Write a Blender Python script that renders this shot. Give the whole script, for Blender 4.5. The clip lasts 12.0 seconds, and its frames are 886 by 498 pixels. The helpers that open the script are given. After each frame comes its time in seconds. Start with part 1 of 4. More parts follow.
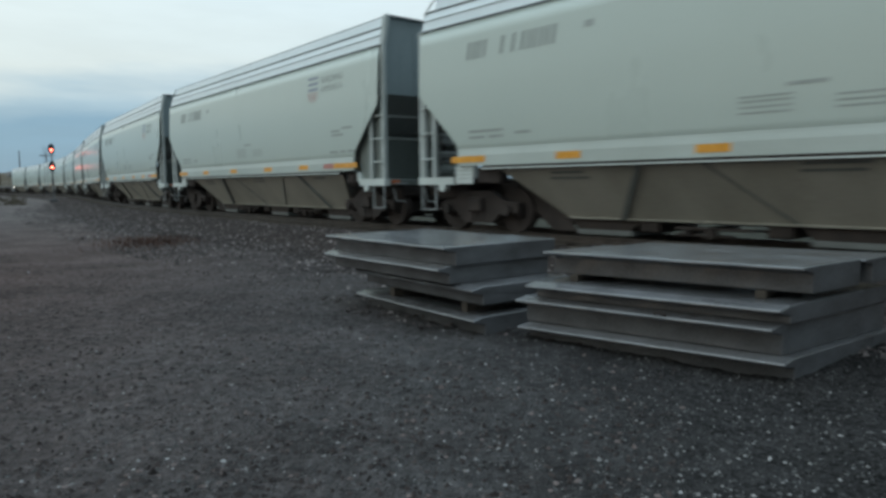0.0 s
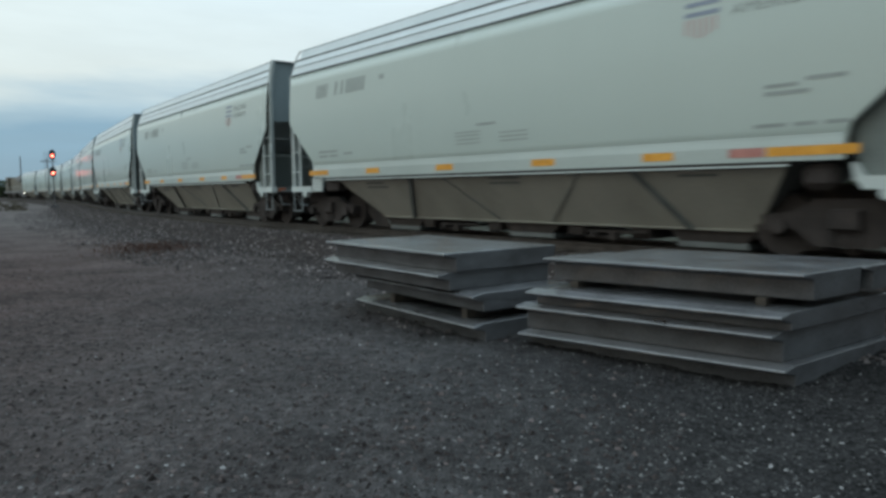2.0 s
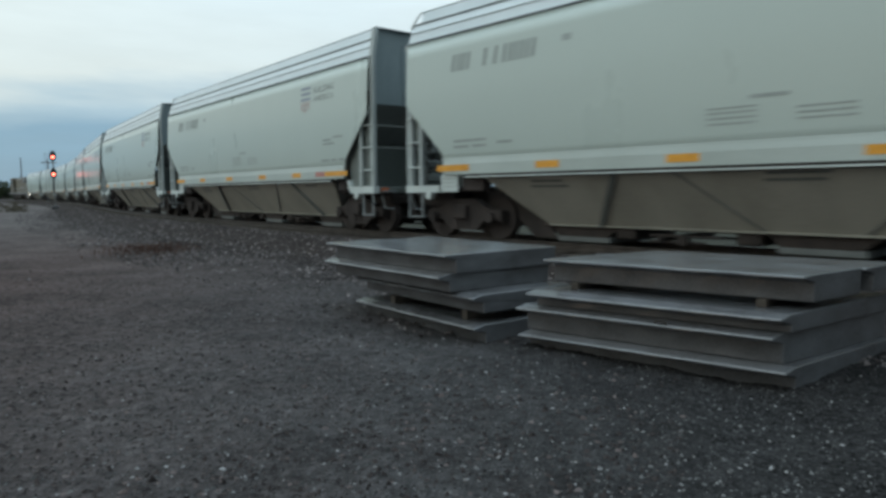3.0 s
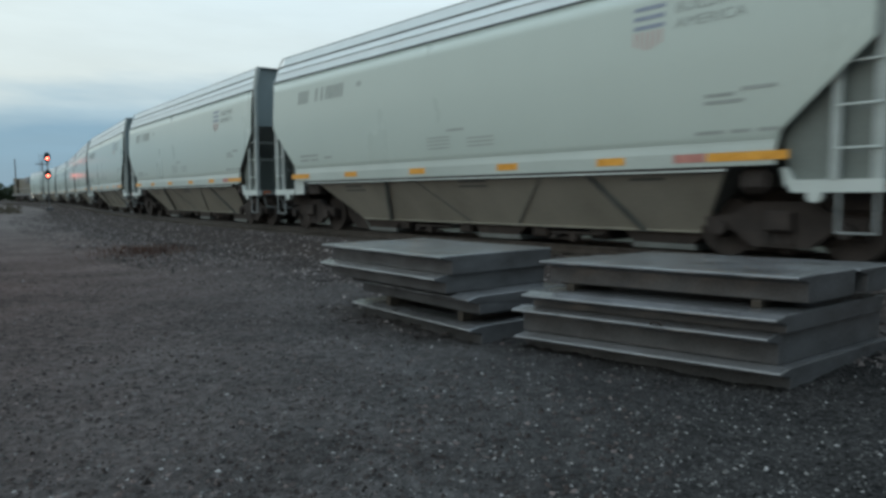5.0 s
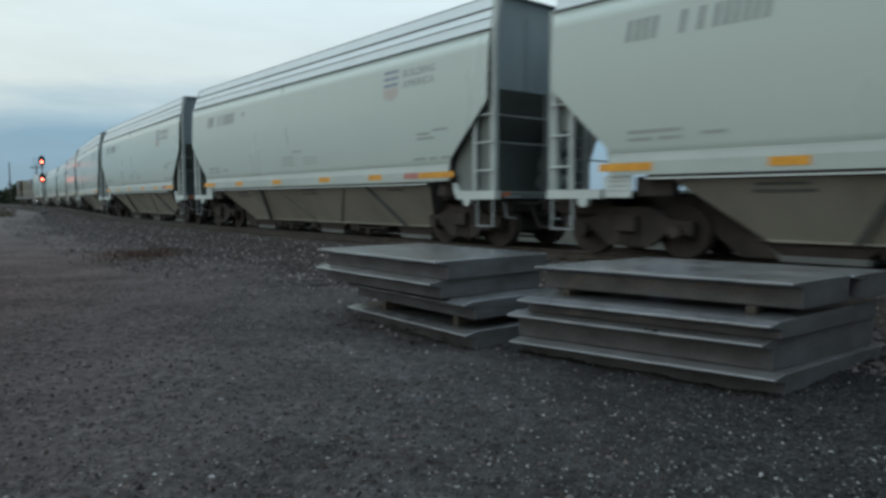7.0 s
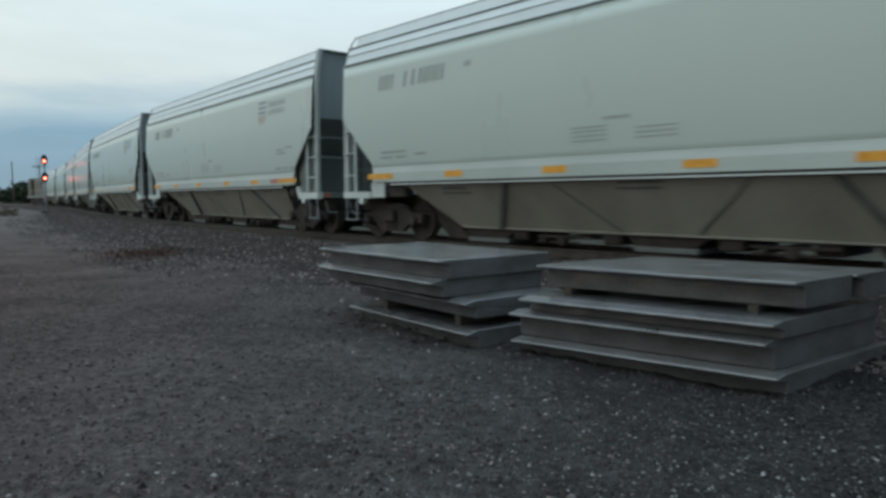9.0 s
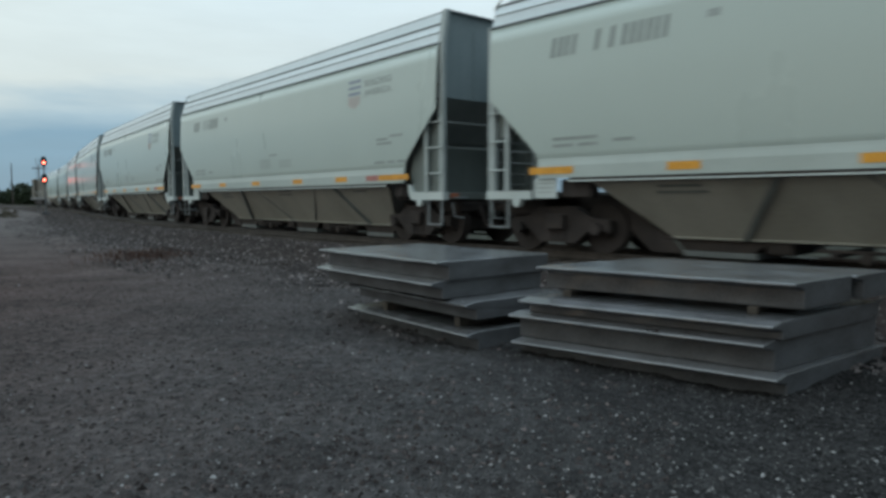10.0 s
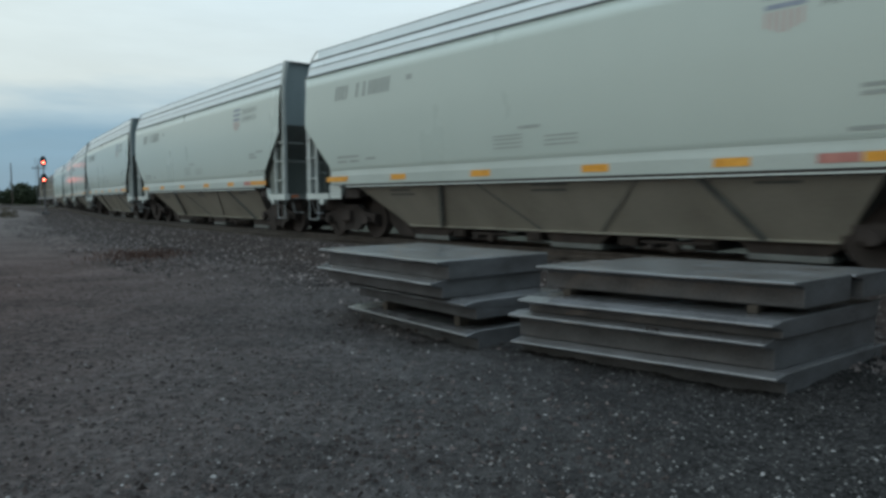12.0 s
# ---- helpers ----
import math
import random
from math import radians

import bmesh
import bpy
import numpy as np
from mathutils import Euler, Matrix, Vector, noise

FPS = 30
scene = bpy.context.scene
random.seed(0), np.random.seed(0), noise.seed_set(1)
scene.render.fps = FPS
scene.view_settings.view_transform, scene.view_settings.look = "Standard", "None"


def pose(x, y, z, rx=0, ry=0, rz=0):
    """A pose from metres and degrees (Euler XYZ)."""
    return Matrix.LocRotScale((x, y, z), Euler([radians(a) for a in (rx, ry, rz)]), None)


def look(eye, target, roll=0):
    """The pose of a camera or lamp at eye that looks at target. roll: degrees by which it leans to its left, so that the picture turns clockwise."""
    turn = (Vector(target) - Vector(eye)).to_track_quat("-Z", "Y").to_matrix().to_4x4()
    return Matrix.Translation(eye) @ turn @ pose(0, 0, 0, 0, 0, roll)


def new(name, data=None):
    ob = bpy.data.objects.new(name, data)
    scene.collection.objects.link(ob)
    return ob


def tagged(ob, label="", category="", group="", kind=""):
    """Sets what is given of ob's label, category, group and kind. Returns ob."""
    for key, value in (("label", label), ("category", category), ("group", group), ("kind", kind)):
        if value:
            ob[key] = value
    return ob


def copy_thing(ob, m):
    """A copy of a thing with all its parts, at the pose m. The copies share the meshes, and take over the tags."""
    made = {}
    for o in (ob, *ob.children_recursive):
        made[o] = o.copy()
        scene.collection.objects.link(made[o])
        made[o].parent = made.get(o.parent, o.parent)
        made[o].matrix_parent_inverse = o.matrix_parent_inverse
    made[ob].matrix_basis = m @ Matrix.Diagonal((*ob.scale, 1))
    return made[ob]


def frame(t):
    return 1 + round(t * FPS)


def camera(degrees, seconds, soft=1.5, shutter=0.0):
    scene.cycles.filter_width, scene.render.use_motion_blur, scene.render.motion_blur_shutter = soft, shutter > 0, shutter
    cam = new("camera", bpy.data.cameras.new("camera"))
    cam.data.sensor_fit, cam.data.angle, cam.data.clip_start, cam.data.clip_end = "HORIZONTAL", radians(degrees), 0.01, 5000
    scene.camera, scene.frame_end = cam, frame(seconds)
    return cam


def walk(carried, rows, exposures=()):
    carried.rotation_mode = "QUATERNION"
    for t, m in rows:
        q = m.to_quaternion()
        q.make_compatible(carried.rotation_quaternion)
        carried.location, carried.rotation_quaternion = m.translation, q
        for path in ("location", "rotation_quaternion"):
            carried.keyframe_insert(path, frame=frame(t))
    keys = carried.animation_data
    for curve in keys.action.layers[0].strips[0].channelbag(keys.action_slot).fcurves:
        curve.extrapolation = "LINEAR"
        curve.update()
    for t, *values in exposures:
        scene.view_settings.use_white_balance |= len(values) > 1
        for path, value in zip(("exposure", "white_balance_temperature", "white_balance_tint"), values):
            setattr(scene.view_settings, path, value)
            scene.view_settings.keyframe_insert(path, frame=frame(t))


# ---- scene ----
cam = camera(66.3, 12.0, soft=3.1, shutter=0.7)
EYE = (0.0, 0.0, 1.6)
# seconds, degrees down, degrees to the left, lean
VIEW = [
    (0.0, 5.41, 0.00, -0.46), (0.5, 5.47, 0.03, -0.40), (1.0, 5.04, 0.01, -0.37), (1.5, 5.07, -0.04, -0.34),
    (2.0, 4.88, 0.02, -0.36), (2.5, 4.78, 0.07, -0.33), (4.5, 4.72, -0.22, -0.34), (5.0, 4.64, -0.32, -0.34),
    (5.5, 4.72, -0.47, -0.30), (6.0, 4.56, -0.44, -0.27), (6.5, 4.28, -0.56, -0.20), (7.0, 4.22, -0.70, -0.12),
    (9.0, 4.30, -0.54, -0.13), (9.5, 4.22, -0.64, -0.15), (10.0, 4.18, -0.58, -0.16), (10.5, 4.14, -0.63, -0.16),
    (11.0, 4.15, -0.61, -0.15), (11.5, 4.20, -0.55, -0.18), (12.0, 4.23, -0.60, -0.22)]
walk(cam, [(t, pose(*EYE, 90 - down, 0, left) @ pose(0, 0, 0, 0, 0, lean)) for t, down, left, lean in VIEW],
     exposures=[(0.0, 0.10), (2.5, 0.12), (4.5, 0.05), (5.5, 0.07), (7.0, 0.03), (9.0, 0.02), (12.0, 0.0)])

# ---------------------------------------------------------------- light
world = bpy.data.worlds.new("dusk_sky")
scene.world = world
world.use_nodes = True
wn, wl = world.node_tree.nodes, world.node_tree.links
wn.clear()


def wnode(kind, **values):
    n = wn.new(kind)
    for key, value in values.items():
        n.inputs[key].default_value = value
    return n


w_out, w_bg = wnode("ShaderNodeOutputWorld"), wnode("ShaderNodeBackground", Strength=1.0)
sky = wn.new("ShaderNodeTexSky")
sky.sky_type, sky.sun_disc = "NISHITA", False
sky.sun_elevation, sky.sun_rotation = radians(9), radians(-120)
sky_dim = wnode("ShaderNodeMix")
sky_dim.data_type = "RGBA"
w_tc = wn.new("ShaderNodeTexCoord")
w_sep = wn.new("ShaderNodeSeparateXYZ")
w_ramp = wn.new("ShaderNodeValToRGB")
els = w_ramp.color_ramp.elements
els[0].position, els[0].color = 0.0, (0.24, 0.37, 0.47, 1)
els[1].position, els[1].color = 1.0, (1.75, 2.30, 2.70, 1)
for p_, c_ in ((0.065, (0.25, 0.41, 0.54, 1)), (0.105, (0.42, 0.57, 0.66, 1)), (0.15, (0.73, 0.82, 0.81, 1)), (0.27, (0.79, 0.92, 0.94, 1)), (0.5, (1.18, 1.44, 1.52, 1))):
    e = els.new(p_)
    e.color = c_
w_map = wn.new("ShaderNodeMapping")
w_map.inputs["Scale"].default_value = (1.6, 1.6, 9.0)
w_noise = wnode("ShaderNodeTexNoise", Scale=2.2, Detail=5.0, Roughness=0.55)
w_add = wn.new("ShaderNodeMath")
w_add.operation = "MULTIPLY_ADD"
w_add.inputs[1].default_value = 0.10
w_sub = wn.new("ShaderNodeMath")
w_sub.operation = "ADD"
w_sub.inputs[1].default_value = -0.05
w_sky = wn.new("ShaderNodeVectorMath")
w_sky.operation = "SCALE"
w_sky.inputs["Scale"].default_value = 0.10
wl.new(w_tc.outputs["Generated"], w_sep.inputs[0])
wl.new(w_tc.outputs["Generated"], w_map.inputs[0])
wl.new(w_map.outputs[0], w_noise.inputs["Vector"])
wl.new(w_noise.outputs["Fac"], w_add.inputs[0])
wl.new(w_sep.outputs["Z"], w_add.inputs[2])
wl.new(w_add.outputs[0], w_sub.inputs[0])
wl.new(sky.outputs[0], w_sky.inputs[0])
sky_dim.inputs[0].default_value = 0.88
wl.new(w_sky.outputs[0], sky_dim.inputs[6])
wl.new(w_ramp.outputs[0], sky_dim.inputs[7])
w_side = wn.new("ShaderNodeMapRange")
w_side.inputs["From Min"].default_value, w_side.inputs["From Max"].default_value = -0.85, 0.45
w_side.inputs["To Min"].default_value, w_side.inputs["To Max"].default_value = 0.36, 1.03
w_dim = wn.new("ShaderNodeVectorMath")
w_dim.operation = "SCALE"
w_dot = wn.new("ShaderNodeVectorMath")
w_dot.operation = "DOT_PRODUCT"
w_dot.inputs[1].default_value = (-0.5, 0.87, 0.0)
wl.new(w_tc.outputs["Generated"], w_dot.inputs[0])
wl.new(w_dot.outputs["Value"], w_side.inputs["Value"])
wl.new(w_side.outputs[0], w_dim.inputs["Scale"])
wl.new(sky_dim.outputs[2], w_dim.inputs[0])
# the afterglow warms the sky to the west, and thin wisps of cloud streak it
w_west = wn.new("ShaderNodeVectorMath")
w_west.operation = "DOT_PRODUCT"
w_west.inputs[1].default_value = (-0.94, -0.34, 0.0)
w_glow = wn.new("ShaderNodeMapRange")
w_glow.inputs["From Min"].default_value, w_glow.inputs["From Max"].default_value = -0.2, 1.0
w_tint = wn.new("ShaderNodeMix")
w_tint.data_type = "RGBA"
w_tint.inputs[6].default_value, w_tint.inputs[7].default_value = (0.965, 1.0, 1.04, 1), (1.075, 1.01, 0.935, 1)
w_map2 = wn.new("ShaderNodeMapping")
w_map2.inputs["Scale"].default_value = (3.0, 3.0, 16.0)
w_wisp = wnode("ShaderNodeTexNoise", Scale=2.6, Detail=6.0, Roughness=0.6)
w_streak = wn.new("ShaderNodeMapRange")
w_streak.inputs["From Min"].default_value, w_streak.inputs["From Max"].default_value = 0.35, 0.65
w_streak.inputs["To Min"].default_value, w_streak.inputs["To Max"].default_value = 0.975, 1.02
w_mul, w_mul2 = wn.new("ShaderNodeVectorMath"), wn.new("ShaderNodeVectorMath")
w_mul.operation, w_mul2.operation = "MULTIPLY", "SCALE"
wl.new(w_tc.outputs["Generated"], w_west.inputs[0])
wl.new(w_west.outputs["Value"], w_glow.inputs["Value"])
wl.new(w_glow.outputs[0], w_tint.inputs[0])
wl.new(w_tc.outputs["Generated"], w_map2.inputs[0])
wl.new(w_map2.outputs[0], w_wisp.inputs["Vector"])
wl.new(w_wisp.outputs["Fac"], w_streak.inputs["Value"])
wl.new(w_dim.outputs[0], w_mul.inputs[0])
wl.new(w_tint.outputs[2], w_mul.inputs[1])
wl.new(w_mul.outputs[0], w_mul2.inputs[0])
wl.new(w_streak.outputs[0], w_mul2.inputs["Scale"])
wl.new(w_mul2.outputs[0], w_bg.inputs[0])
# the pale band stands higher over the horizon away from the afterglow
w_lift, w_low = wn.new("ShaderNodeMapRange"), wn.new("ShaderNodeMath")
w_lift.inputs["From Min"].default_value, w_lift.inputs["From Max"].default_value = -0.8, 0.2
w_lift.inputs["To Min"].default_value, w_lift.inputs["To Max"].default_value = -0.06, 0.0
wl.new(w_west.outputs["Value"], w_lift.inputs["Value"])
wl.new(w_sub.outputs[0], w_low.inputs[0])
wl.new(w_lift.outputs[0], w_low.inputs[1])
wl.new(w_low.outputs[0], w_ramp.inputs[0])
wl.new(w_bg.outputs[0], w_out.inputs[0])

sun = new("sun", bpy.data.lights.new("sun", "SUN"))
sun.data.energy, sun.data.angle, sun.data.color = 0.16, radians(40), (1.0, 0.97, 0.93)
sun.matrix_world = look((-22, -20, 58), (0, 0, 0))
scene.view_settings.exposure = 0.0


# ---------------------------------------------------------------- materials
def material(name, low, high, rough=0.6, metal=0.0, scale=2.0, fine=40.0, bump=0.2, depth=0.01, streak=(1, 1, 1), glow=None, spec=0.5, vary=0.12):
    """Two scales of variation between two colours, with fine relief."""
    m = bpy.data.materials.new(name)
    m.use_nodes = True
    n, l = m.node_tree.nodes, m.node_tree.links
    b = n["Principled BSDF"]
    tc, mp = n.new("ShaderNodeTexCoord"), n.new("ShaderNodeMapping")
    mp.inputs["Scale"].default_value = streak
    l.new(tc.outputs["Object"], mp.inputs[0])
    big, small = n.new("ShaderNodeTexNoise"), n.new("ShaderNodeTexNoise")
    big.inputs["Scale"].default_value, big.inputs["Detail"].default_value = scale, 6
    small.inputs["Scale"].default_value, small.inputs["Detail"].default_value = fine, 4
    l.new(mp.outputs[0], big.inputs["Vector"])
    l.new(tc.outputs["Object"], small.inputs["Vector"])
    add = n.new("ShaderNodeMath")
    add.operation = "MULTIPLY_ADD"
    add.inputs[1].default_value = 0.45
    l.new(small.outputs["Fac"], add.inputs[0])
    l.new(big.outputs["Fac"], add.inputs[2])
    info = n.new("ShaderNodeObjectInfo")
    add2 = n.new("ShaderNodeMath")
    add2.operation = "MULTIPLY_ADD"
    add2.inputs[1].default_value = 0.12
    l.new(info.outputs["Random"], add2.inputs[0])
    l.new(add.outputs[0], add2.inputs[2])
    ramp = n.new("ShaderNodeValToRGB")
    ramp.color_ramp.elements[0].position, ramp.color_ramp.elements[1].position = 0.5, 1.02
    ramp.color_ramp.elements[0].color, ramp.color_ramp.elements[1].color = (*low, 1), (*high, 1)
    l.new(add2.outputs[0], ramp.inputs[0])
    l.new(ramp.outputs[0], b.inputs["Base Color"])
    rr = n.new("ShaderNodeMapRange")
    rr.inputs["To Min"].default_value, rr.inputs["To Max"].default_value = max(rough - vary, 0.03), min(rough + vary, 1)
    l.new(big.outputs["Fac"], rr.inputs["Value"])
    l.new(rr.outputs[0], b.inputs["Roughness"])
    b.inputs["Metallic"].default_value = metal
    b.inputs["Specular IOR Level"].default_value = spec
    if bump:
        bp = n.new("ShaderNodeBump")
        bp.inputs["Strength"].default_value, bp.inputs["Distance"].default_value = bump, depth
        l.new(small.outputs["Fac"], bp.inputs["Height"])
        l.new(bp.outputs[0], b.inputs["Normal"])
    if glow:
        b.inputs["Emission Color"].default_value = (*glow[:3], 1)
        b.inputs["Emission Strength"].default_value = glow[3]
    return m


PAINT = material("pale_grey_paint", (0.485, 0.556, 0.517), (0.513, 0.585, 0.545), 0.28, scale=0.5, fine=18, bump=0.03, streak=(1, 1, 0.4), vary=0.035)
PAINT_LOW = material("dusty_grey_paint", (0.285, 0.272, 0.232), (0.42, 0.404, 0.350), 0.6, scale=1.1, fine=22, bump=0.08, streak=(1, 1, 0.3))
# pale paint with grime, also darkened for the shaded recess at the ends
END_DARK = material("grimy_shaded_end_sheet", (0.19, 0.20, 0.192), (0.27, 0.285, 0.272), 0.7, scale=1.4, fine=20, bump=0.1)
BRACE_PAINT = material("grimy_grey_fittings", (0.11, 0.12, 0.118), (0.19, 0.205, 0.20), 0.6, scale=2, fine=25, bump=0.1)
ORANGE = material("dull_orange_reflector", (0.40, 0.10, 0.03), (0.55, 0.16, 0.06), 0.4, bump=0)
# grey of the car ends, lowered to carry the shade of the gap
END_PAINT = material("shaded_end_paint", (0.115, 0.134, 0.125), (0.18, 0.204, 0.19), 0.6, scale=1.2, fine=20, bump=0.06, streak=(1, 1, 0.3))
SILL_BAND = material("pale_sill_paint", (0.40, 0.45, 0.42), (0.49, 0.545, 0.515), 0.4, scale=1.5, fine=25, bump=0.05, streak=(0.5, 1, 1))
POST_PAINT = material("grimy_post_paint", (0.30, 0.34, 0.33), (0.44, 0.48, 0.47), 0.5, scale=2, fine=25, bump=0.05)
SILL = material("white_sill_paint", (0.50, 0.55, 0.53), (0.62, 0.67, 0.65), 0.5, scale=1.5, fine=25, bump=0.05, streak=(0.5, 1, 1))
ROOF = material("roof_paint", (0.60, 0.67, 0.69), (0.69, 0.76, 0.78), 0.35, scale=1.0, fine=20, bump=0.06)
# car paint darkened to blue-grey for the shade between neighbouring cars
END_WALL = material("shaded_end_wall_paint", (0.16, 0.205, 0.215), (0.24, 0.29, 0.30), 0.55, scale=1.2, fine=20, bump=0.06, streak=(1, 1, 0.3))
DATA_INK = material("thin_grey_lettering", (0.29, 0.325, 0.31), (0.38, 0.415, 0.40), 0.5, scale=4, fine=30, bump=0)
# dark walkway steel, also used to paint shadow lines along the roof edge
EAVE = material("eave_shade_and_walkway_steel", (0.10, 0.12, 0.13), (0.2, 0.22, 0.23), 0.6, scale=2, fine=30, bump=0.1)
GALV = material("galvanised_walkway", (0.22, 0.25, 0.26), (0.40, 0.43, 0.44), 0.5, 0.4, scale=3, fine=60, bump=0.2)
IRON = material("grimy_black_iron", (0.024, 0.020, 0.0185), (0.062, 0.050, 0.046), 0.9, scale=3, fine=30, bump=0.3)
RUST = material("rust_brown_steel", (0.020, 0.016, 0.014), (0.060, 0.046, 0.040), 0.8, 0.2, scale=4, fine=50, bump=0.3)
RAIL = material("worn_rail_steel", (0.04, 0.032, 0.028), (0.10, 0.085, 0.075), 0.55, 0.5, scale=5, fine=60, bump=0.2)
YELLOW = material("yellow_reflective_tape", (0.62, 0.26, 0.02), (0.85, 0.40, 0.05), 0.4, scale=6, fine=40, bump=0.05)
REDTAPE = material("red_reflective_tape", (0.40, 0.16, 0.14), (0.55, 0.24, 0.2), 0.45, scale=6, fine=40, bump=0.05)
INK = material("faded_black_lettering", (0.225, 0.25, 0.24), (0.30, 0.33, 0.315), 0.5, scale=4, fine=30, bump=0)
INK_BLUE = material("faded_blue_emblem", (0.23, 0.27, 0.345), (0.29, 0.33, 0.40), 0.5, scale=4, fine=30, bump=0)
INK_RED = material("faded_red_emblem", (0.48, 0.355, 0.34), (0.55, 0.43, 0.405), 0.5, scale=4, fine=30, bump=0)
CONCRETE = material("weathered_concrete", (0.064, 0.062, 0.063), (0.132, 0.134, 0.140), 0.21, scale=2.2, fine=46, bump=0.22, depth=0.008, streak=(0.9, 0.9, 1.8), spec=1.0)
# scrubby far ground, coloured dark for the shade behind the train
VERGE_SHADE = material("shaded_verge_and_scrub", (0.016, 0.0155, 0.011), (0.048, 0.046, 0.031), 0.95, scale=1.2, fine=14, bump=0.5, depth=0.04, spec=0.08)
TIMBER = material("old_timber", (0.035, 0.029, 0.024), (0.095, 0.078, 0.062), 0.9, scale=3, fine=40, bump=0.5, streak=(0.3, 4, 4))
BALLAST = material("crushed_ballast", (0.014, 0.011, 0.010), (0.052, 0.041, 0.037), 0.95, scale=9, fine=60, bump=0.6, depth=0.03, spec=0.1)
SIGNAL_BLACK = material("flat_black_signal_paint", (0.012, 0.012, 0.013), (0.03, 0.03, 0.03), 0.7, scale=4, fine=40, bump=0.1)
MAST = material("aluminium_mast", (0.12, 0.13, 0.14), (0.25, 0.26, 0.27), 0.5, 0.6, scale=4, fine=40, bump=0.1)
RED_LENS = material("lit_red_lens", (0.9, 0.1, 0.05), (0.9, 0.15, 0.08), 0.3, bump=0, glow=(1.0, 0.16, 0.10, 9))
WHITE_LENS = material("lit_white_lens", (0.9, 0.9, 0.85), (0.9, 0.9, 0.9), 0.3, bump=0, glow=(1.0, 0.9, 0.75, 14))
LOCO_YELLOW = material("faded_armour_yellow_paint", (0.10, 0.088, 0.068), (0.16, 0.135, 0.095), 0.5, scale=1.2, fine=20, bump=0.05)
LOCO_GREY = material("loco_grey_paint", (0.13, 0.13, 0.13), (0.22, 0.22, 0.22), 0.55, scale=1.5, fine=20, bump=0.05)
GLASS = material("dark_cab_glass", (0.01, 0.012, 0.014), (0.02, 0.022, 0.025), 0.08, bump=0)
LEAF = material("dark_foliage", (0.018, 0.028, 0.014), (0.06, 0.08, 0.035), 0.8, scale=0.6, fine=6, bump=0.3)
BARK = material("grey_bark", (0.04, 0.033, 0.027), (0.1, 0.085, 0.07), 0.9, scale=3, fine=20, bump=0.5)
DEADWEED = material("rust_brown_weeds", (0.035, 0.018, 0.013), (0.09, 0.045, 0.03), 0.9, scale=4, fine=20, bump=0.1)
DRYGRASS = material("dry_grass", (0.045, 0.04, 0.028), (0.11, 0.09, 0.06), 0.9, scale=2, fine=20, bump=0.3)


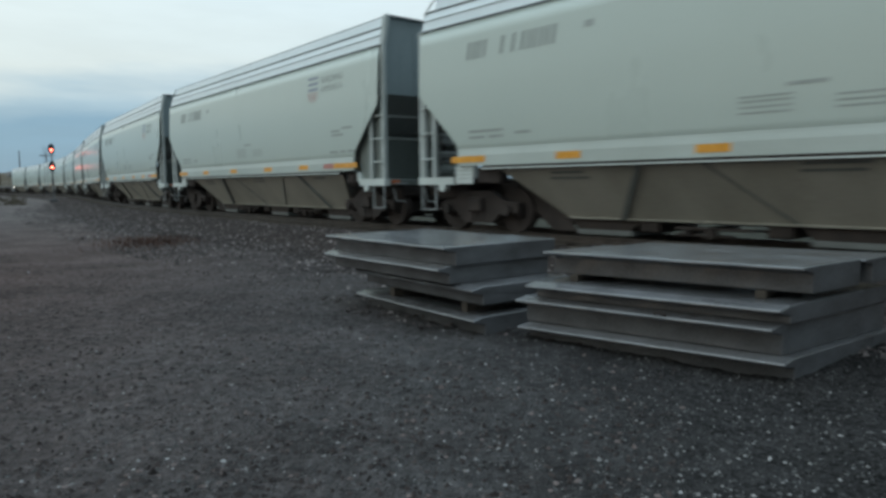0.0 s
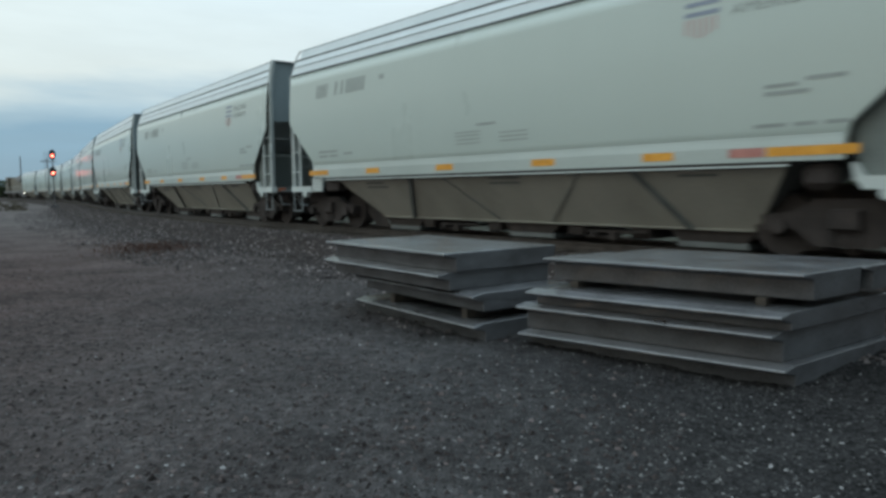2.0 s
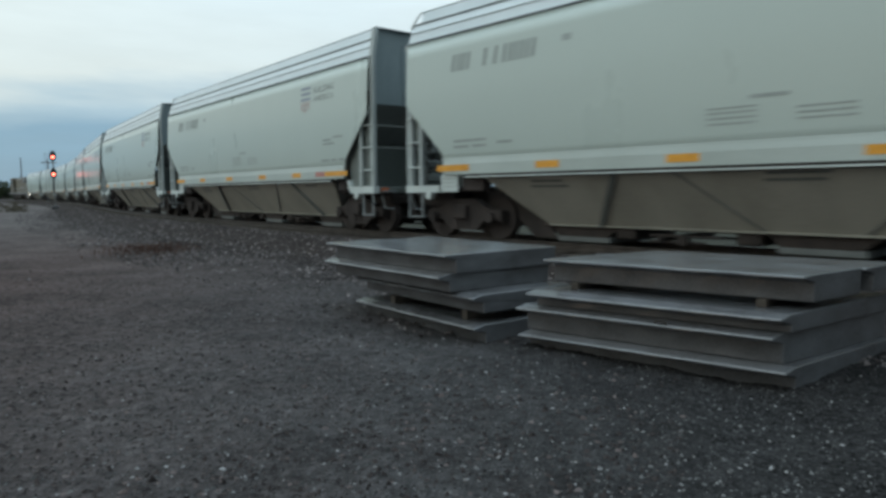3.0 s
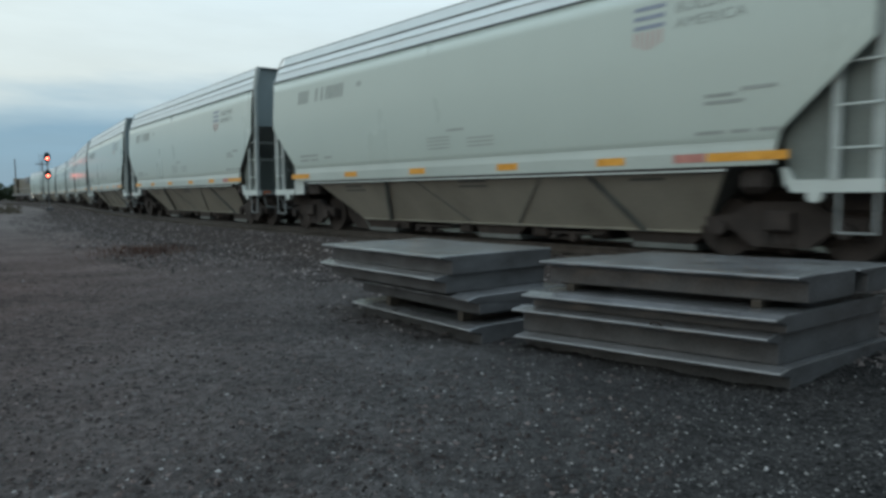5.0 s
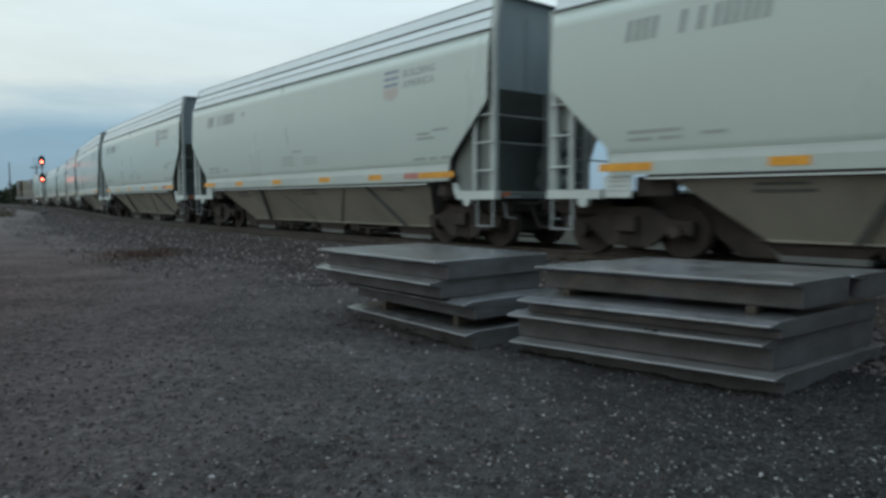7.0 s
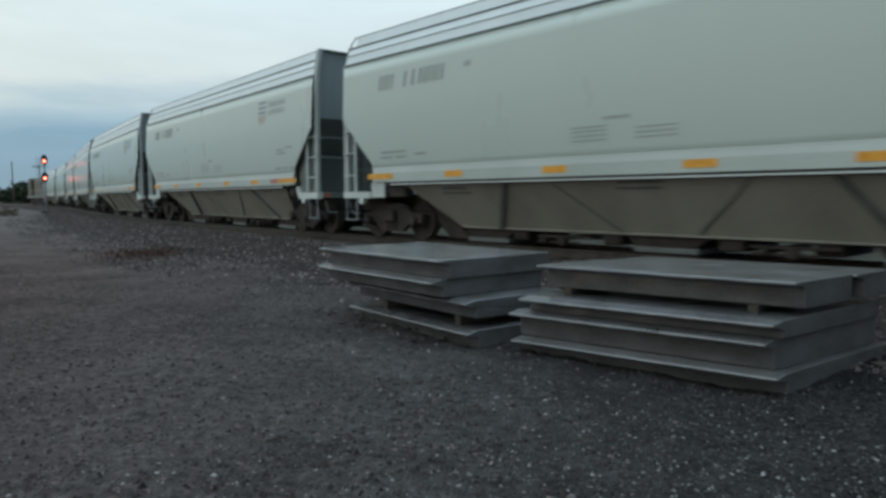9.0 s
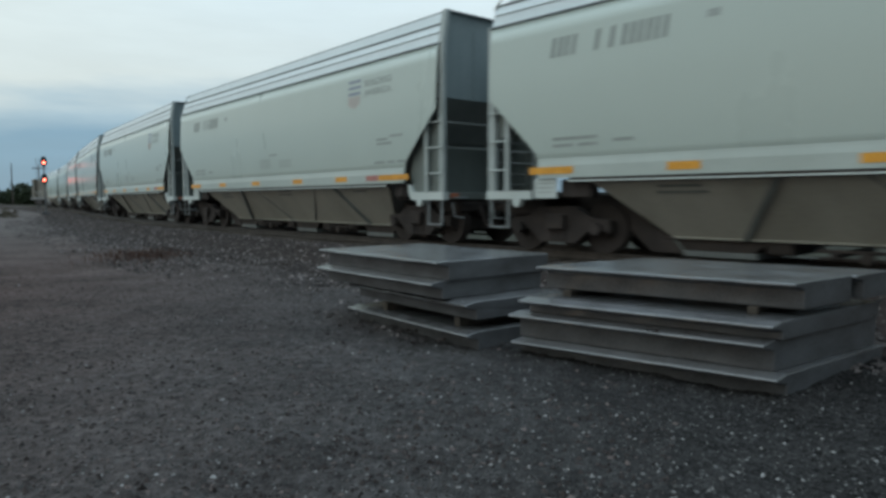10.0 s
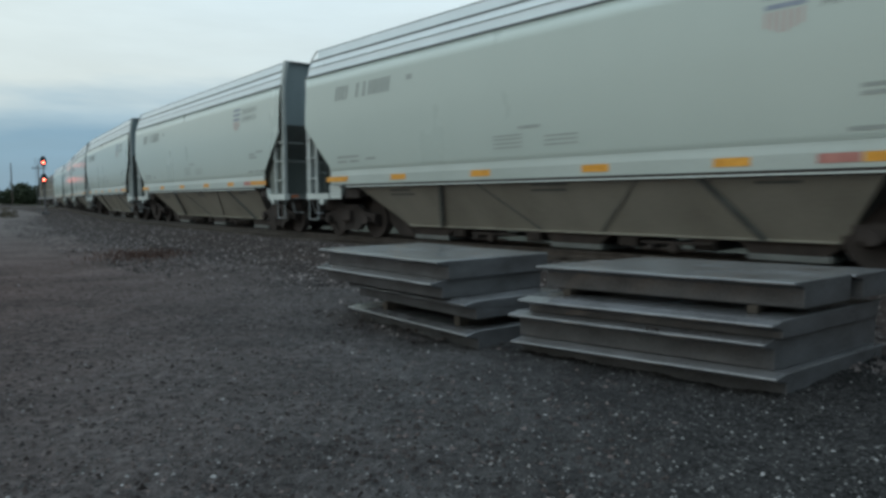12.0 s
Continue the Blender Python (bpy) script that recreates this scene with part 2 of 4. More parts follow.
def ground_material():
    m = bpy.data.materials.new("dirt_and_gravel")
    m.use_nodes = True
    n, l = m.node_tree.nodes, m.node_tree.links
    b = n["Principled BSDF"]
    tc = n.new("ShaderNodeTexCoord")

    def tex(scale, detail=6, rough=0.6):
        t = n.new("ShaderNodeTexNoise")
        t.inputs["Scale"].default_value, t.inputs["Detail"].default_value, t.inputs["Roughness"].default_value = scale, detail, rough
        l.new(tc.outputs["Object"], t.inputs["Vector"])
        return t

    def ramp(source, stops):
        r = n.new("ShaderNodeValToRGB")
        for i, (p, c) in enumerate(stops):
            e = r.color_ramp.elements[i] if i < 2 else r.color_ramp.elements.new(p)
            e.position, e.color = p, (*c, 1)
        l.new(source, r.inputs[0])
        return r

    def mix(f, a, c):
        x = n.new("ShaderNodeMix")
        x.data_type = "RGBA"
        l.new(f, x.inputs[0])
        l.new(a, x.inputs[6])
        l.new(c, x.inputs[7])
        return x.outputs[2]

    patch, mid, grit = tex(0.28), tex(1.6), tex(11, 10, 0.78)
    vor = n.new("ShaderNodeTexVoronoi")
    vor.inputs["Scale"].default_value = 38
    l.new(tc.outputs["Object"], vor.inputs["Vector"])
    dirt = ramp(grit.outputs["Fac"], [(0.34, (0.043, 0.040, 0.0395)), (0.66, (0.141, 0.134, 0.133))])
    gravel = ramp(vor.outputs["Color"], [(0.15, (0.013, 0.0122, 0.0120)), (0.9, (0.060, 0.057, 0.056))])
    red = ramp(grit.outputs["Fac"], [(0.34, (0.045, 0.031, 0.028)), (0.66, (0.155, 0.107, 0.097))])
    # trodden reddish dirt lies away from the track, dry grass beyond it
    sep = n.new("ShaderNodeSeparateXYZ")
    l.new(tc.outputs["Object"], sep.inputs[0])

    def line(a, c_, lo, hi):
        k = n.new("ShaderNodeMath")
        k.operation = "MULTIPLY_ADD"
        k.inputs[1].default_value = a
        k2 = n.new("ShaderNodeMath")
        k2.operation = "MULTIPLY"
        k2.inputs[1].default_value = c_
        l.new(sep.outputs["Y"], k2.inputs[0])
        l.new(sep.outputs["X"], k.inputs[0])
        l.new(k2.outputs[0], k.inputs[2])
        w = n.new("ShaderNodeMath")
        w.operation = "MULTIPLY_ADD"
        w.inputs[1].default_value = 3.0
        l.new(mid.outputs["Fac"], w.inputs[0])
        l.new(k.outputs[0], w.inputs[2])
        r = n.new("ShaderNodeMapRange")
        r.inputs["From Min"].default_value, r.inputs["From Max"].default_value = lo, hi
        l.new(w.outputs[0], r.inputs["Value"])
        return r.outputs[0]

    base = mix(line(1.0, 0.0, 0.9, 3.6), dirt.outputs[0], gravel.outputs[0])
    base = mix(line(-0.9, -0.12, 0.6, 7.4), base, red.outputs[0])
    pale = ramp(grit.outputs["Fac"], [(0.34, (0.085, 0.072, 0.069)), (0.66, (0.215, 0.186, 0.178))])
    base = mix(line(0.0, 1.0, 12.0, 38.0), base, pale.outputs[0])
    blotch, clod = tex(0.55, 8, 0.6), tex(7.0, 8, 0.75)
    both = n.new("ShaderNodeMath")
    both.operation = "MULTIPLY"
    l.new(blotch.outputs["Fac"], both.inputs[0])
    l.new(clod.outputs["Fac"], both.inputs[1])
    gain = n.new("ShaderNodeMapRange")
    gain.inputs["From Min"].default_value, gain.inputs["From Max"].default_value = 0.14, 0.36
    gain.inputs["To Min"].default_value, gain.inputs["To Max"].default_value = 0.50, 1.36
    l.new(both.outputs[0], gain.inputs["Value"])
    scaled = n.new("ShaderNodeVectorMath")
    scaled.operation = "SCALE"
    l.new(base, scaled.inputs[0])
    l.new(gain.outputs[0], scaled.inputs["Scale"])
    l.new(scaled.outputs[0], b.inputs["Base Color"])
    b.inputs["Roughness"].default_value = 0.92
    b.inputs["Specular IOR Level"].default_value = 0.1
    hmix = n.new("ShaderNodeMath")
    hmix.operation = "ADD"
    l.new(grit.outputs["Fac"], hmix.inputs[0])
    l.new(vor.outputs["Distance"], hmix.inputs[1])
    bp = n.new("ShaderNodeBump")
    bp.inputs["Strength"].default_value, bp.inputs["Distance"].default_value = 1.0, 0.05
    l.new(hmix.outputs[0], bp.inputs["Height"])
    l.new(bp.outputs[0], b.inputs["Normal"])
    return m


GROUND = ground_material()


# ---------------------------------------------------------------- mesh helpers
def part(name, bm, mat, parent=None, label="", smooth=False):
    me = bpy.data.meshes.new(name)
    bm.normal_update()
    bm.to_mesh(me)
    bm.free()
    me.materials.append(mat)
    if smooth:
        for p in me.polygons:
            p.use_smooth = True
    ob = new(name, me)
    ob.parent = parent
    if label:
        ob["label"] = label
    return ob


def box(bm, x0, x1, y0, y1, z0, z1, bevel=0.0, m=None):
    vs = bmesh.ops.create_cube(bm, size=1)["verts"]
    for v in vs:
        v.co = Vector(((x0 + x1) / 2 + v.co.x * (x1 - x0), (y0 + y1) / 2 + v.co.y * (y1 - y0), (z0 + z1) / 2 + v.co.z * (z1 - z0)))
    if bevel:
        es = list({e for v in vs for e in v.link_edges})
        vs = list({v for f in bmesh.ops.bevel(bm, geom=es, offset=bevel, segments=1, affect="EDGES")["faces"] for v in f.verts})
    if m:
        bmesh.ops.transform(bm, matrix=m, verts=vs)
    return bm


def rod(bm, a, b, r, n=8, r2=None):
    a, b = Vector(a), Vector(b)
    d = b - a
    m = Matrix.Translation((a + b) / 2) @ d.to_track_quat("Z", "Y").to_matrix().to_4x4()
    bmesh.ops.create_cone(bm, cap_ends=True, segments=n, radius1=r, radius2=r if r2 is None else r2, depth=d.length, matrix=m)
    return bm


def prism(bm, pts, y0, y1, axis="y"):
    """A polygon in x-z (axis y) or y-z (axis x), extruded between two places."""
    def at(p, q):
        return (p[0], q, p[1]) if axis == "y" else (q, p[0], p[1])
    a = [bm.verts.new(at(p, y0)) for p in pts]
    b = [bm.verts.new(at(p, y1)) for p in pts]
    bm.faces.new(a)
    bm.faces.new(b[::-1])
    for i in range(len(pts)):
        j = (i + 1) % len(pts)
        bm.faces.new((a[j], a[i], b[i], b[j]))
    bmesh.ops.recalc_face_normals(bm, faces=bm.faces)
    return bm


def raw(name, verts, faces, mat, parent=None, smooth=False):
    me = bpy.data.meshes.new(name)
    me.from_pydata(verts, [], faces)
    me.materials.append(mat)
    me.update()
    if smooth:
        me.polygons.foreach_set("use_smooth", [True] * len(me.polygons))
    ob = new(name, me)
    ob.parent = parent
    return ob


B = bmesh.new

# ---------------------------------------------------------------- the track's line
RAIL_TOP = 0.60
PITCH = 17.5
SIDE = 1.58
KNOT_S = [-60, -25, 0, 20, 40, 60, 80, 100, 130, 160, 200, 240, 300, 420]
KNOT_H = [0.92, 0.803, 0.712, 0.637, 0.554, 0.528, 0.557, 0.602, 0.664, 0.713, 0.779, 0.845, 0.943, 1.0]
S = np.arange(-60, 420, 0.5)
HEAD = np.interp(S, KNOT_S, KNOT_H)
TX, TY = np.cumsum(-np.sin(HEAD)) * 0.5, np.cumsum(np.cos(HEAD)) * 0.5
ZERO = int(np.argmin(abs(S)))
TX, TY = TX - TX[ZERO] - 0.491 + SIDE * np.cos(HEAD), TY - TY[ZERO] + 15.40 + SIDE * np.sin(HEAD)


def on_track(s, off=0.0):
    """Place on the centre line; off: metres towards the far side."""
    h = np.interp(s, S, HEAD)
    return float(np.interp(s, S, TX) + off * np.cos(h)), float(np.interp(s, S, TY) + off * np.sin(h)), float(h)


def gone(t):
    """Metres that the train has rolled since the start."""
    return 0.06 + 5.745 * t - 0.0258 * t * t


def rides(s, half):
    """Pose of a vehicle whose middle is at s and whose trucks stand half metres before and behind it."""
    ax, ay, _ = on_track(s - half)
    bx, by, _ = on_track(s + half)
    return pose((ax + bx) / 2, (ay + by) / 2, RAIL_TOP, 0, 0, math.degrees(math.atan2(ay - by, ax - bx)))


# ---------------------------------------------------------------- ground, ballast, track
def lie(x, y):
    """Height of the trodden, clodded ground."""
    z = noise.noise((x * 0.35, y * 0.35, 0)) * 0.05 + noise.noise((x * 1.7, y * 1.7, 4)) * 0.026
    # worn hollows before the two stacks
    z -= 0.075 * math.exp(-((x - 2.3) ** 2 + (y - 5.7) ** 2) / 2.2) + 0.05 * math.exp(-((x + 0.1) ** 2 + (y - 7.6) ** 2) / 1.5)
    return z + noise.noise((x * 4.5, y * 4.5, 9)) * 0.022 + noise.noise((x * 11, y * 11, 2)) * 0.012


def build_ground():
    ang = np.concatenate([np.linspace(-math.pi, -0.8, 40)[:-1], np.linspace(-0.8, 0.8, 260), np.linspace(0.8, math.pi, 40)[1:-1]])
    rad = np.concatenate([np.linspace(0.3, 15, 190), np.geomspace(15.2, 4000, 80)])
    verts, faces = [(0, 0, 0)], []
    for r in rad:
        for a in ang:
            x, y = r * math.sin(a), r * math.cos(a)
            fade = min(1, 20 / r)
            z = lie(x, y) * fade
            verts.append((x, y, z))
    k = len(ang)
    for i in range(k):
        faces.append((0, 1 + (i + 1) % k, 1 + i))
    for j in range(len(rad) - 1):
        for i in range(k):
            i2 = (i + 1) % k
            faces.append((1 + j * k + i, 1 + j * k + i2, 1 + (j + 1) * k + i2, 1 + (j + 1) * k + i))
    g = raw("ground", verts, faces, GROUND, smooth=True)
    tagged(g, "dark reddish dirt ground strewn with fine gravel", "ground", kind="structure")


def sweep(section, s0, s1, step):
    verts, faces = [], []
    n = len(section)
    ss = np.arange(s0, s1 + 0.01, step)
    for s in ss:
        for off, z in section:
            x, y, _ = on_track(s, off)
            verts.append((x, y, z))
    for i in range(len(ss) - 1):
        for j in range(n):
            j2 = (j + 1) % n
            faces.append((i * n + j, i * n + j2, (i + 1) * n + j2, (i + 1) * n + j))
    faces += [tuple(range(n))[::-1], tuple((len(ss) - 1) * n + j for j in range(n))]
    return verts, faces


def stones(spots, low, high, seed):
    """Angular stones of eight faces, one mesh. spots: rows of x, y, z."""
    rng = np.random.default_rng(seed)
    n = len(spots)
    base = np.array([(1, 0, 0), (-1, 0, 0), (0, 1, 0), (0, -1, 0), (0, 0, 1), (0, 0, -0.6)], float)
    size = low + (high - low) * rng.random(n) ** 2.5
    shape = base[None] * (0.6 + 0.7 * rng.random((n, 6, 1))) + rng.normal(0, 0.16, (n, 6, 3))
    shape *= np.stack([np.ones(n), 0.65 + 0.35 * rng.random(n), 0.4 + 0.4 * rng.random(n)], 1)[:, None]
    turn = rng.random(n) * 6.283
    c, s_ = np.cos(turn)[:, None], np.sin(turn)[:, None]
    x, y = shape[..., 0] * c - shape[..., 1] * s_, shape[..., 0] * s_ + shape[..., 1] * c
    v = np.stack([x, y, shape[..., 2]], -1) * size[:, None, None] + np.asarray(spots)[:, None]
    tri = np.array([(0, 2, 4), (2, 1, 4), (1, 3, 4), (3, 0, 4), (2, 0, 5), (1, 2, 5), (3, 1, 5), (0, 3, 5)])
    f = (tri[None] + 6 * np.arange(n)[:, None, None]).reshape(-1, 3)
    return v.reshape(-1, 3).tolist(), f.tolist()


def stone_material(name, low, high):
    m = bpy.data.materials.new(name)
    m.use_nodes = True
    n, l = m.node_tree.nodes, m.node_tree.links
    b = n["Principled BSDF"]
    geo, ramp = n.new("ShaderNodeNewGeometry"), n.new("ShaderNodeValToRGB")
    ramp.color_ramp.elements[0].color, ramp.color_ramp.elements[1].color = (*low, 1), (*high, 1)
    mid = ramp.color_ramp.elements.new(0.8)
    mid.color = (*[a * 0.75 + c * 0.25 for a, c in zip(low, high)], 1)
    l.new(geo.outputs["Random Per Island"], ramp.inputs[0])
    l.new(ramp.outputs[0], b.inputs["Base Color"])
    b.inputs["Roughness"].default_value = 0.85
    b.inputs["Specular IOR Level"].default_value = 0.25
    return m


def build_track():
    section = [(-4.2, -0.06), (-3.0, 0.12), (-2.1, 0.40), (2.1, 0.40), (3.0, 0.12), (4.2, -0.06)]
    bed = raw("ballast_bed", *sweep(section, -55, 400, 1.0), BALLAST)
    tagged(bed, "raised bed of crushed grey stone ballast under the track", "ballast", kind="structure")
    verge = raw("verge", *sweep([(3.5, 0.03), (4.4, 0.12), (60, 0.12), (60, -0.4), (3.5, -0.4)], -55, 400, 2.0), VERGE_SHADE)
    tagged(verge, "ground with thin dry scrub beyond the track, train's shade in its colour", "ground", kind="structure")
    track = tagged(new("railway_track"), "curving single railway track of worn rails on timber ties", "railway track", kind="structure")
    for off in (-0.7525, 0.7525):
        prof = [(-0.075, 0.43), (0.075, 0.43), (0.075, 0.445), (0.012, 0.465), (0.012, 0.555), (0.036, 0.565), (0.036, 0.60), (-0.036, 0.60), (-0.036, 0.565), (-0.012, 0.555), (-0.012, 0.465), (-0.075, 0.445)]
        raw("rail", *sweep([(off + a, z) for a, z in prof], -55, 400, 1.0), RAIL, track)
    bm = box(B(), -0.115, 0.115, -1.3, 1.3, 0.28, 0.43, 0.015)
    tie = part("tie", bm, TIMBER, track)
    rng = random.Random(4)
    first = True
    for i in range(290):
        s = -30 + i * 0.52
        x, y, h = on_track(s)
        o = tie if first else tie.copy()
        if not first:
            scene.collection.objects.link(o)
        first = False
        o.matrix_basis = pose(x, y, rng.uniform(-0.008, 0.004), 0, 0, math.degrees(h) + 90 + rng.uniform(-1, 1))


def build_stones():
    rng = np.random.default_rng(11)
    # loose gravel over the yard before the camera
    n = 60000
    a = np.radians(rng.uniform(-42, 42, n))
    r = 1.2 * (16 / 1.2) ** rng.random(n)
    x, y = r * np.sin(a), r * np.cos(a)
    near = x * 0.75 + y * 0.66
    keep = (near < 12.5) & (rng.random(n) < np.clip(0.40 + (x + 2.5) * 0.15 + rng.normal(0, 0.1, n), 0.24, 1))
    spots = np.stack([x, y, np.zeros(n)], 1)[keep]
    for p in spots:
        p[2] = lie(p[0], p[1])
    g = raw("loose_gravel", *stones(spots, 0.004, 0.019, 2), stone_material("yard_gravel", (0.014, 0.0135, 0.013), (0.33, 0.318, 0.31)))
    tagged(g, "loose pale and grey gravel scattered on dirt", "gravel", kind="stuff")
    n = 34000
    a = np.radians(rng.uniform(-42, 20, n))
    r = 1.2 * (20 / 1.2) ** rng.random(n)
    x, y = r * np.sin(a), r * np.cos(a)
    keep = (x * 0.75 + y * 0.66 < 11.5) & (rng.random(n) < np.clip(0.55 - x * 0.1, 0.1, 1))
    spots = np.array([(p, q, lie(p, q)) for p, q in zip(x[keep], y[keep])])
    g = raw("dirt_clods", *stones(spots, 0.006, 0.032, 7), stone_material("dry_dirt_clods", (0.016, 0.012, 0.011), (0.15, 0.118, 0.11)))
    tagged(g, "small reddish dirt clods on the trodden ground", "dirt", kind="stuff")
    n = 46000
    s = rng.uniform(-22, 75, n) * rng.uniform(0.3, 1, n)
    off = np.where(rng.random(n) < 0.25, -4.2 - 2.4 * rng.random(n) ** 2, rng.uniform(-4.6, -0.9, n))
    z = np.interp(off, [-4.2, -3.0, -2.1, 0], [0.0, 0.12, 0.40, 0.40])
    h = np.interp(s, S, HEAD)
    x, y = np.interp(s, S, TX) + off * np.cos(h), np.interp(s, S, TY) + off * np.sin(h)
    keep = (off > -4.5) | (np.hypot(x, y) > 7.5) & (x < 2.2)
    g = raw("ballast_stones", *stones(np.stack([x, y, z], 1)[keep], 0.02, 0.065, 3), stone_material("ballast_rock", (0.026, 0.021, 0.020), (0.28, 0.245, 0.235)))
    tagged(g, "loose crushed ballast stones along the track shoulder", "ballast", kind="stuff")


# ---------------------------------------------------------------- covered hopper cars
END = 7.95          # half length of the body at its eaves
POST = 8.02         # end posts
TRUCK = 6.65        # truck centres


def side_at(z):
    """Half width of the bulging side at height z over the rail."""
    return 1.52 + 0.085 * math.sin(math.pi * min(max((z - 1.3) / 3.2, 0), 1))


def build_hopper():
    car = new("hopper_car")
    # body: bulging side sheets with cut lower corners, roof and upper end walls
    bm = B()
    zs = [1.50, 1.85, 2.1, 2.4, 2.95, 3.2, 3.6, 4.0, 4.35]

    def reach(z):
        if z >= 2.95:
            return END
        if z >= 1.85:
            return END - 1.14 * (2.95 - z) / 1.1
        return END - 1.20

    for sgn in (-1, 1):
        cols = []
        for z in zs:
            e = reach(z)
            xs = [-e, -e + 0.02, -4.5, -1.5, 1.5, 4.5, e - 0.02, e]
            cols.append([bm.verts.new((x, sgn * side_at(z), z)) for x in xs])
        for a, b in zip(cols, cols[1:]):
            for i in range(len(a) - 1):
                bm.faces.new((a[i], a[i + 1], b[i + 1], b[i]))
    body = part("body", bm, PAINT, car, smooth=True)
    solid = body.modifiers.new("thick", "SOLIDIFY")
    solid.thickness, solid.offset = 0.012, 0
    # roof: steep shoulders up to the walkway curbs
    prof = [(-1.5, 4.33), (-1.5, 4.37), (-1.45, 4.58), (-1.37, 4.775), (-1.0, 4.90), (1.0, 4.90), (1.37, 4.775), (1.45, 4.58), (1.5, 4.37), (1.5, 4.33)]
    part("roof", prism(B(), prof, -END, END, "x"), ROOF, car)
    for sgn in (-1, 1):
        # eave angle and roof rail are dark in place of the shadows below them
        part("eave_angle", box(B(), -END - 0.02, END + 0.02, sgn * 1.53 - 0.03, sgn * 1.53 + 0.03, 4.305, 4.35, 0.008), EAVE, car)
        part("roof_seam", box(B(), -END, END, sgn * 1.456 - 0.01, sgn * 1.456 + 0.01, 4.572, 4.588), GALV, car)
        part("roof_rail", box(B(), -END, END, sgn * 1.375 - 0.02, sgn * 1.375 + 0.02, 4.765, 4.80, 0.008), EAVE, car)
        # walkway along the roof's edge with its side curb
        part("walkway_curb", prism(B(), [(sgn * 1.382, 4.79), (sgn * 1.358, 4.79), (sgn * 1.288, 5.035), (sgn * 1.312, 5.035)], -END + 0.30, END, "x"), ROOF, car)
        part("roof_walkway", box(B(), -END + 0.26, END, sgn * 1.13 - 0.19, sgn * 1.13 + 0.19, 5.035, 5.055, 0.006), EAVE, car, "dark steel grating roof walkway")
        bm = rod(B(), (-END + 0.30, sgn * 1.34, 5.045), (-END + 0.18, sgn * 1.36, 4.97), 0.022, 6)
        rod(bm, (-END + 0.18, sgn * 1.36, 4.97), (-END - 0.05, sgn * 1.38, 4.74), 0.022, 6)
        part("roof_grab_iron", bm, SILL, car)
    part("end_walkway", box(B(), END - 0.42, END + 0.10, -1.25, 1.25, 5.03, 5.06, 0.006), EAVE, car)
    part("end_walkway", box(B(), -END - 0.10, -END + 0.35, -1.0, 1.0, 4.90, 4.94), GALV, car)
    bm = box(B(), -6.9, 6.9, -0.4, 0.4, 4.89, 5.0, 0.03)
    for i in range(6):
        x = -6.2 + i * 12.4 / 5
        box(bm, x - 0.04, x + 0.04, -0.46, 0.46, 5.0, 5.03, 0.01)
    part("trough_hatch", bm, ROOF, car)
    # white side sills
    for sgn in (-1, 1):
        bm = B()
        prism(bm, [(sgn * 1.50, 1.385), (sgn * 1.58, 1.385), (sgn * 1.58, 1.60), (sgn * 1.566, 1.69), (sgn * 1.556, 1.80), (sgn * 1.50, 1.80)], -END + 1.2, END - 1.2, "x")
        part("side_sill", bm, SILL_BAND, car, "white painted side sill")
        bm = box(B(), -END + 1.9, END - 1.9, sgn * 1.57 - 0.03, sgn * 1.57 + 0.03, 1.312, 1.338)
        part("sill_lip", bm, SILL, car)
        # black strip that draws the shadow line between sill and lip
        bm = box(B(), -END + 1.9, END - 1.9, sgn * 1.52 - 0.03, sgn * 1.52 + 0.03, 1.30, 1.387)
        part("sill_shadow_gap", bm, IRON, car)
    # upper end walls and sloping end sheets
    for e in (-1, 1):
        if e > 0:
            wall = [(-1.46, 3.20), (1.46, 3.20), (1.46, 4.36), (1.36, 5.02), (1.12, 5.06), (-1.12, 5.06), (-1.36, 5.02), (-1.46, 4.36)]
        else:
            wall = [(-1.46, 3.20), (1.46, 3.20), (1.46, 4.36), (1.40, 4.76), (-1.40, 4.76), (-1.46, 4.36)]
        part("end_wall", prism(B(), wall, e * (END - 0.02), e * (END + 0.012), "x"), END_WALL, car, "upper end wall with blue-grey shade in its paint")
        for y in (-0.5, 0.5):
            part("end_rib", box(B(), e * END, e * (END + 0.03), y - 0.03, y + 0.03, 3.22, 4.7, 0.008), END_WALL, car)
        bm = B()
        top_x, foot = (6.02, 5.30) if e > 0 else (5.72, 4.48)
        rows_ = [[bm.verts.new((e * x, y, z)) for y in (-w, w)] for x, w, z in ((END, 1.44, 3.22), (top_x + 0.05, 1.42, 1.36), (foot, 0.74, 0.34), (foot - 0.05, 0.74, 0.38), (top_x, 1.42, 1.42), (END - 0.04, 1.44, 3.28))]
        for a, b in zip(rows_, rows_[1:] + rows_[:1]):
            bm.faces.new((a[0], a[1], b[1], b[0]))
        bmesh.ops.recalc_face_normals(bm, faces=bm.faces)
        # the trailing sheet takes near-black steel to stand for shade under the slope
        part("slope_sheet", bm, END_DARK if e > 0 else RUST, car, "grimy sloping hopper end sheet darkened for shade")
        for sgn in (-1, 1):
            y = sgn * 1.40
            # the leading end is closed by a full gusset, the trailing one has a small web
            if e > 0:
                web = [(END + 0.02, 3.06), (7.53, 2.72), (6.87, 1.97), (6.80, 1.80), (6.80, 1.56), (6.86, 1.36), (6.98, 1.16), (END + 0.02, 1.16)]
            else:
                web = [(END, 3.06), (END - 0.42, 2.68), (END - 0.44, 2.50), (END - 0.38, 2.36), (END - 0.24, 2.24), (END, 2.14)]
            plain = e < 0 < sgn
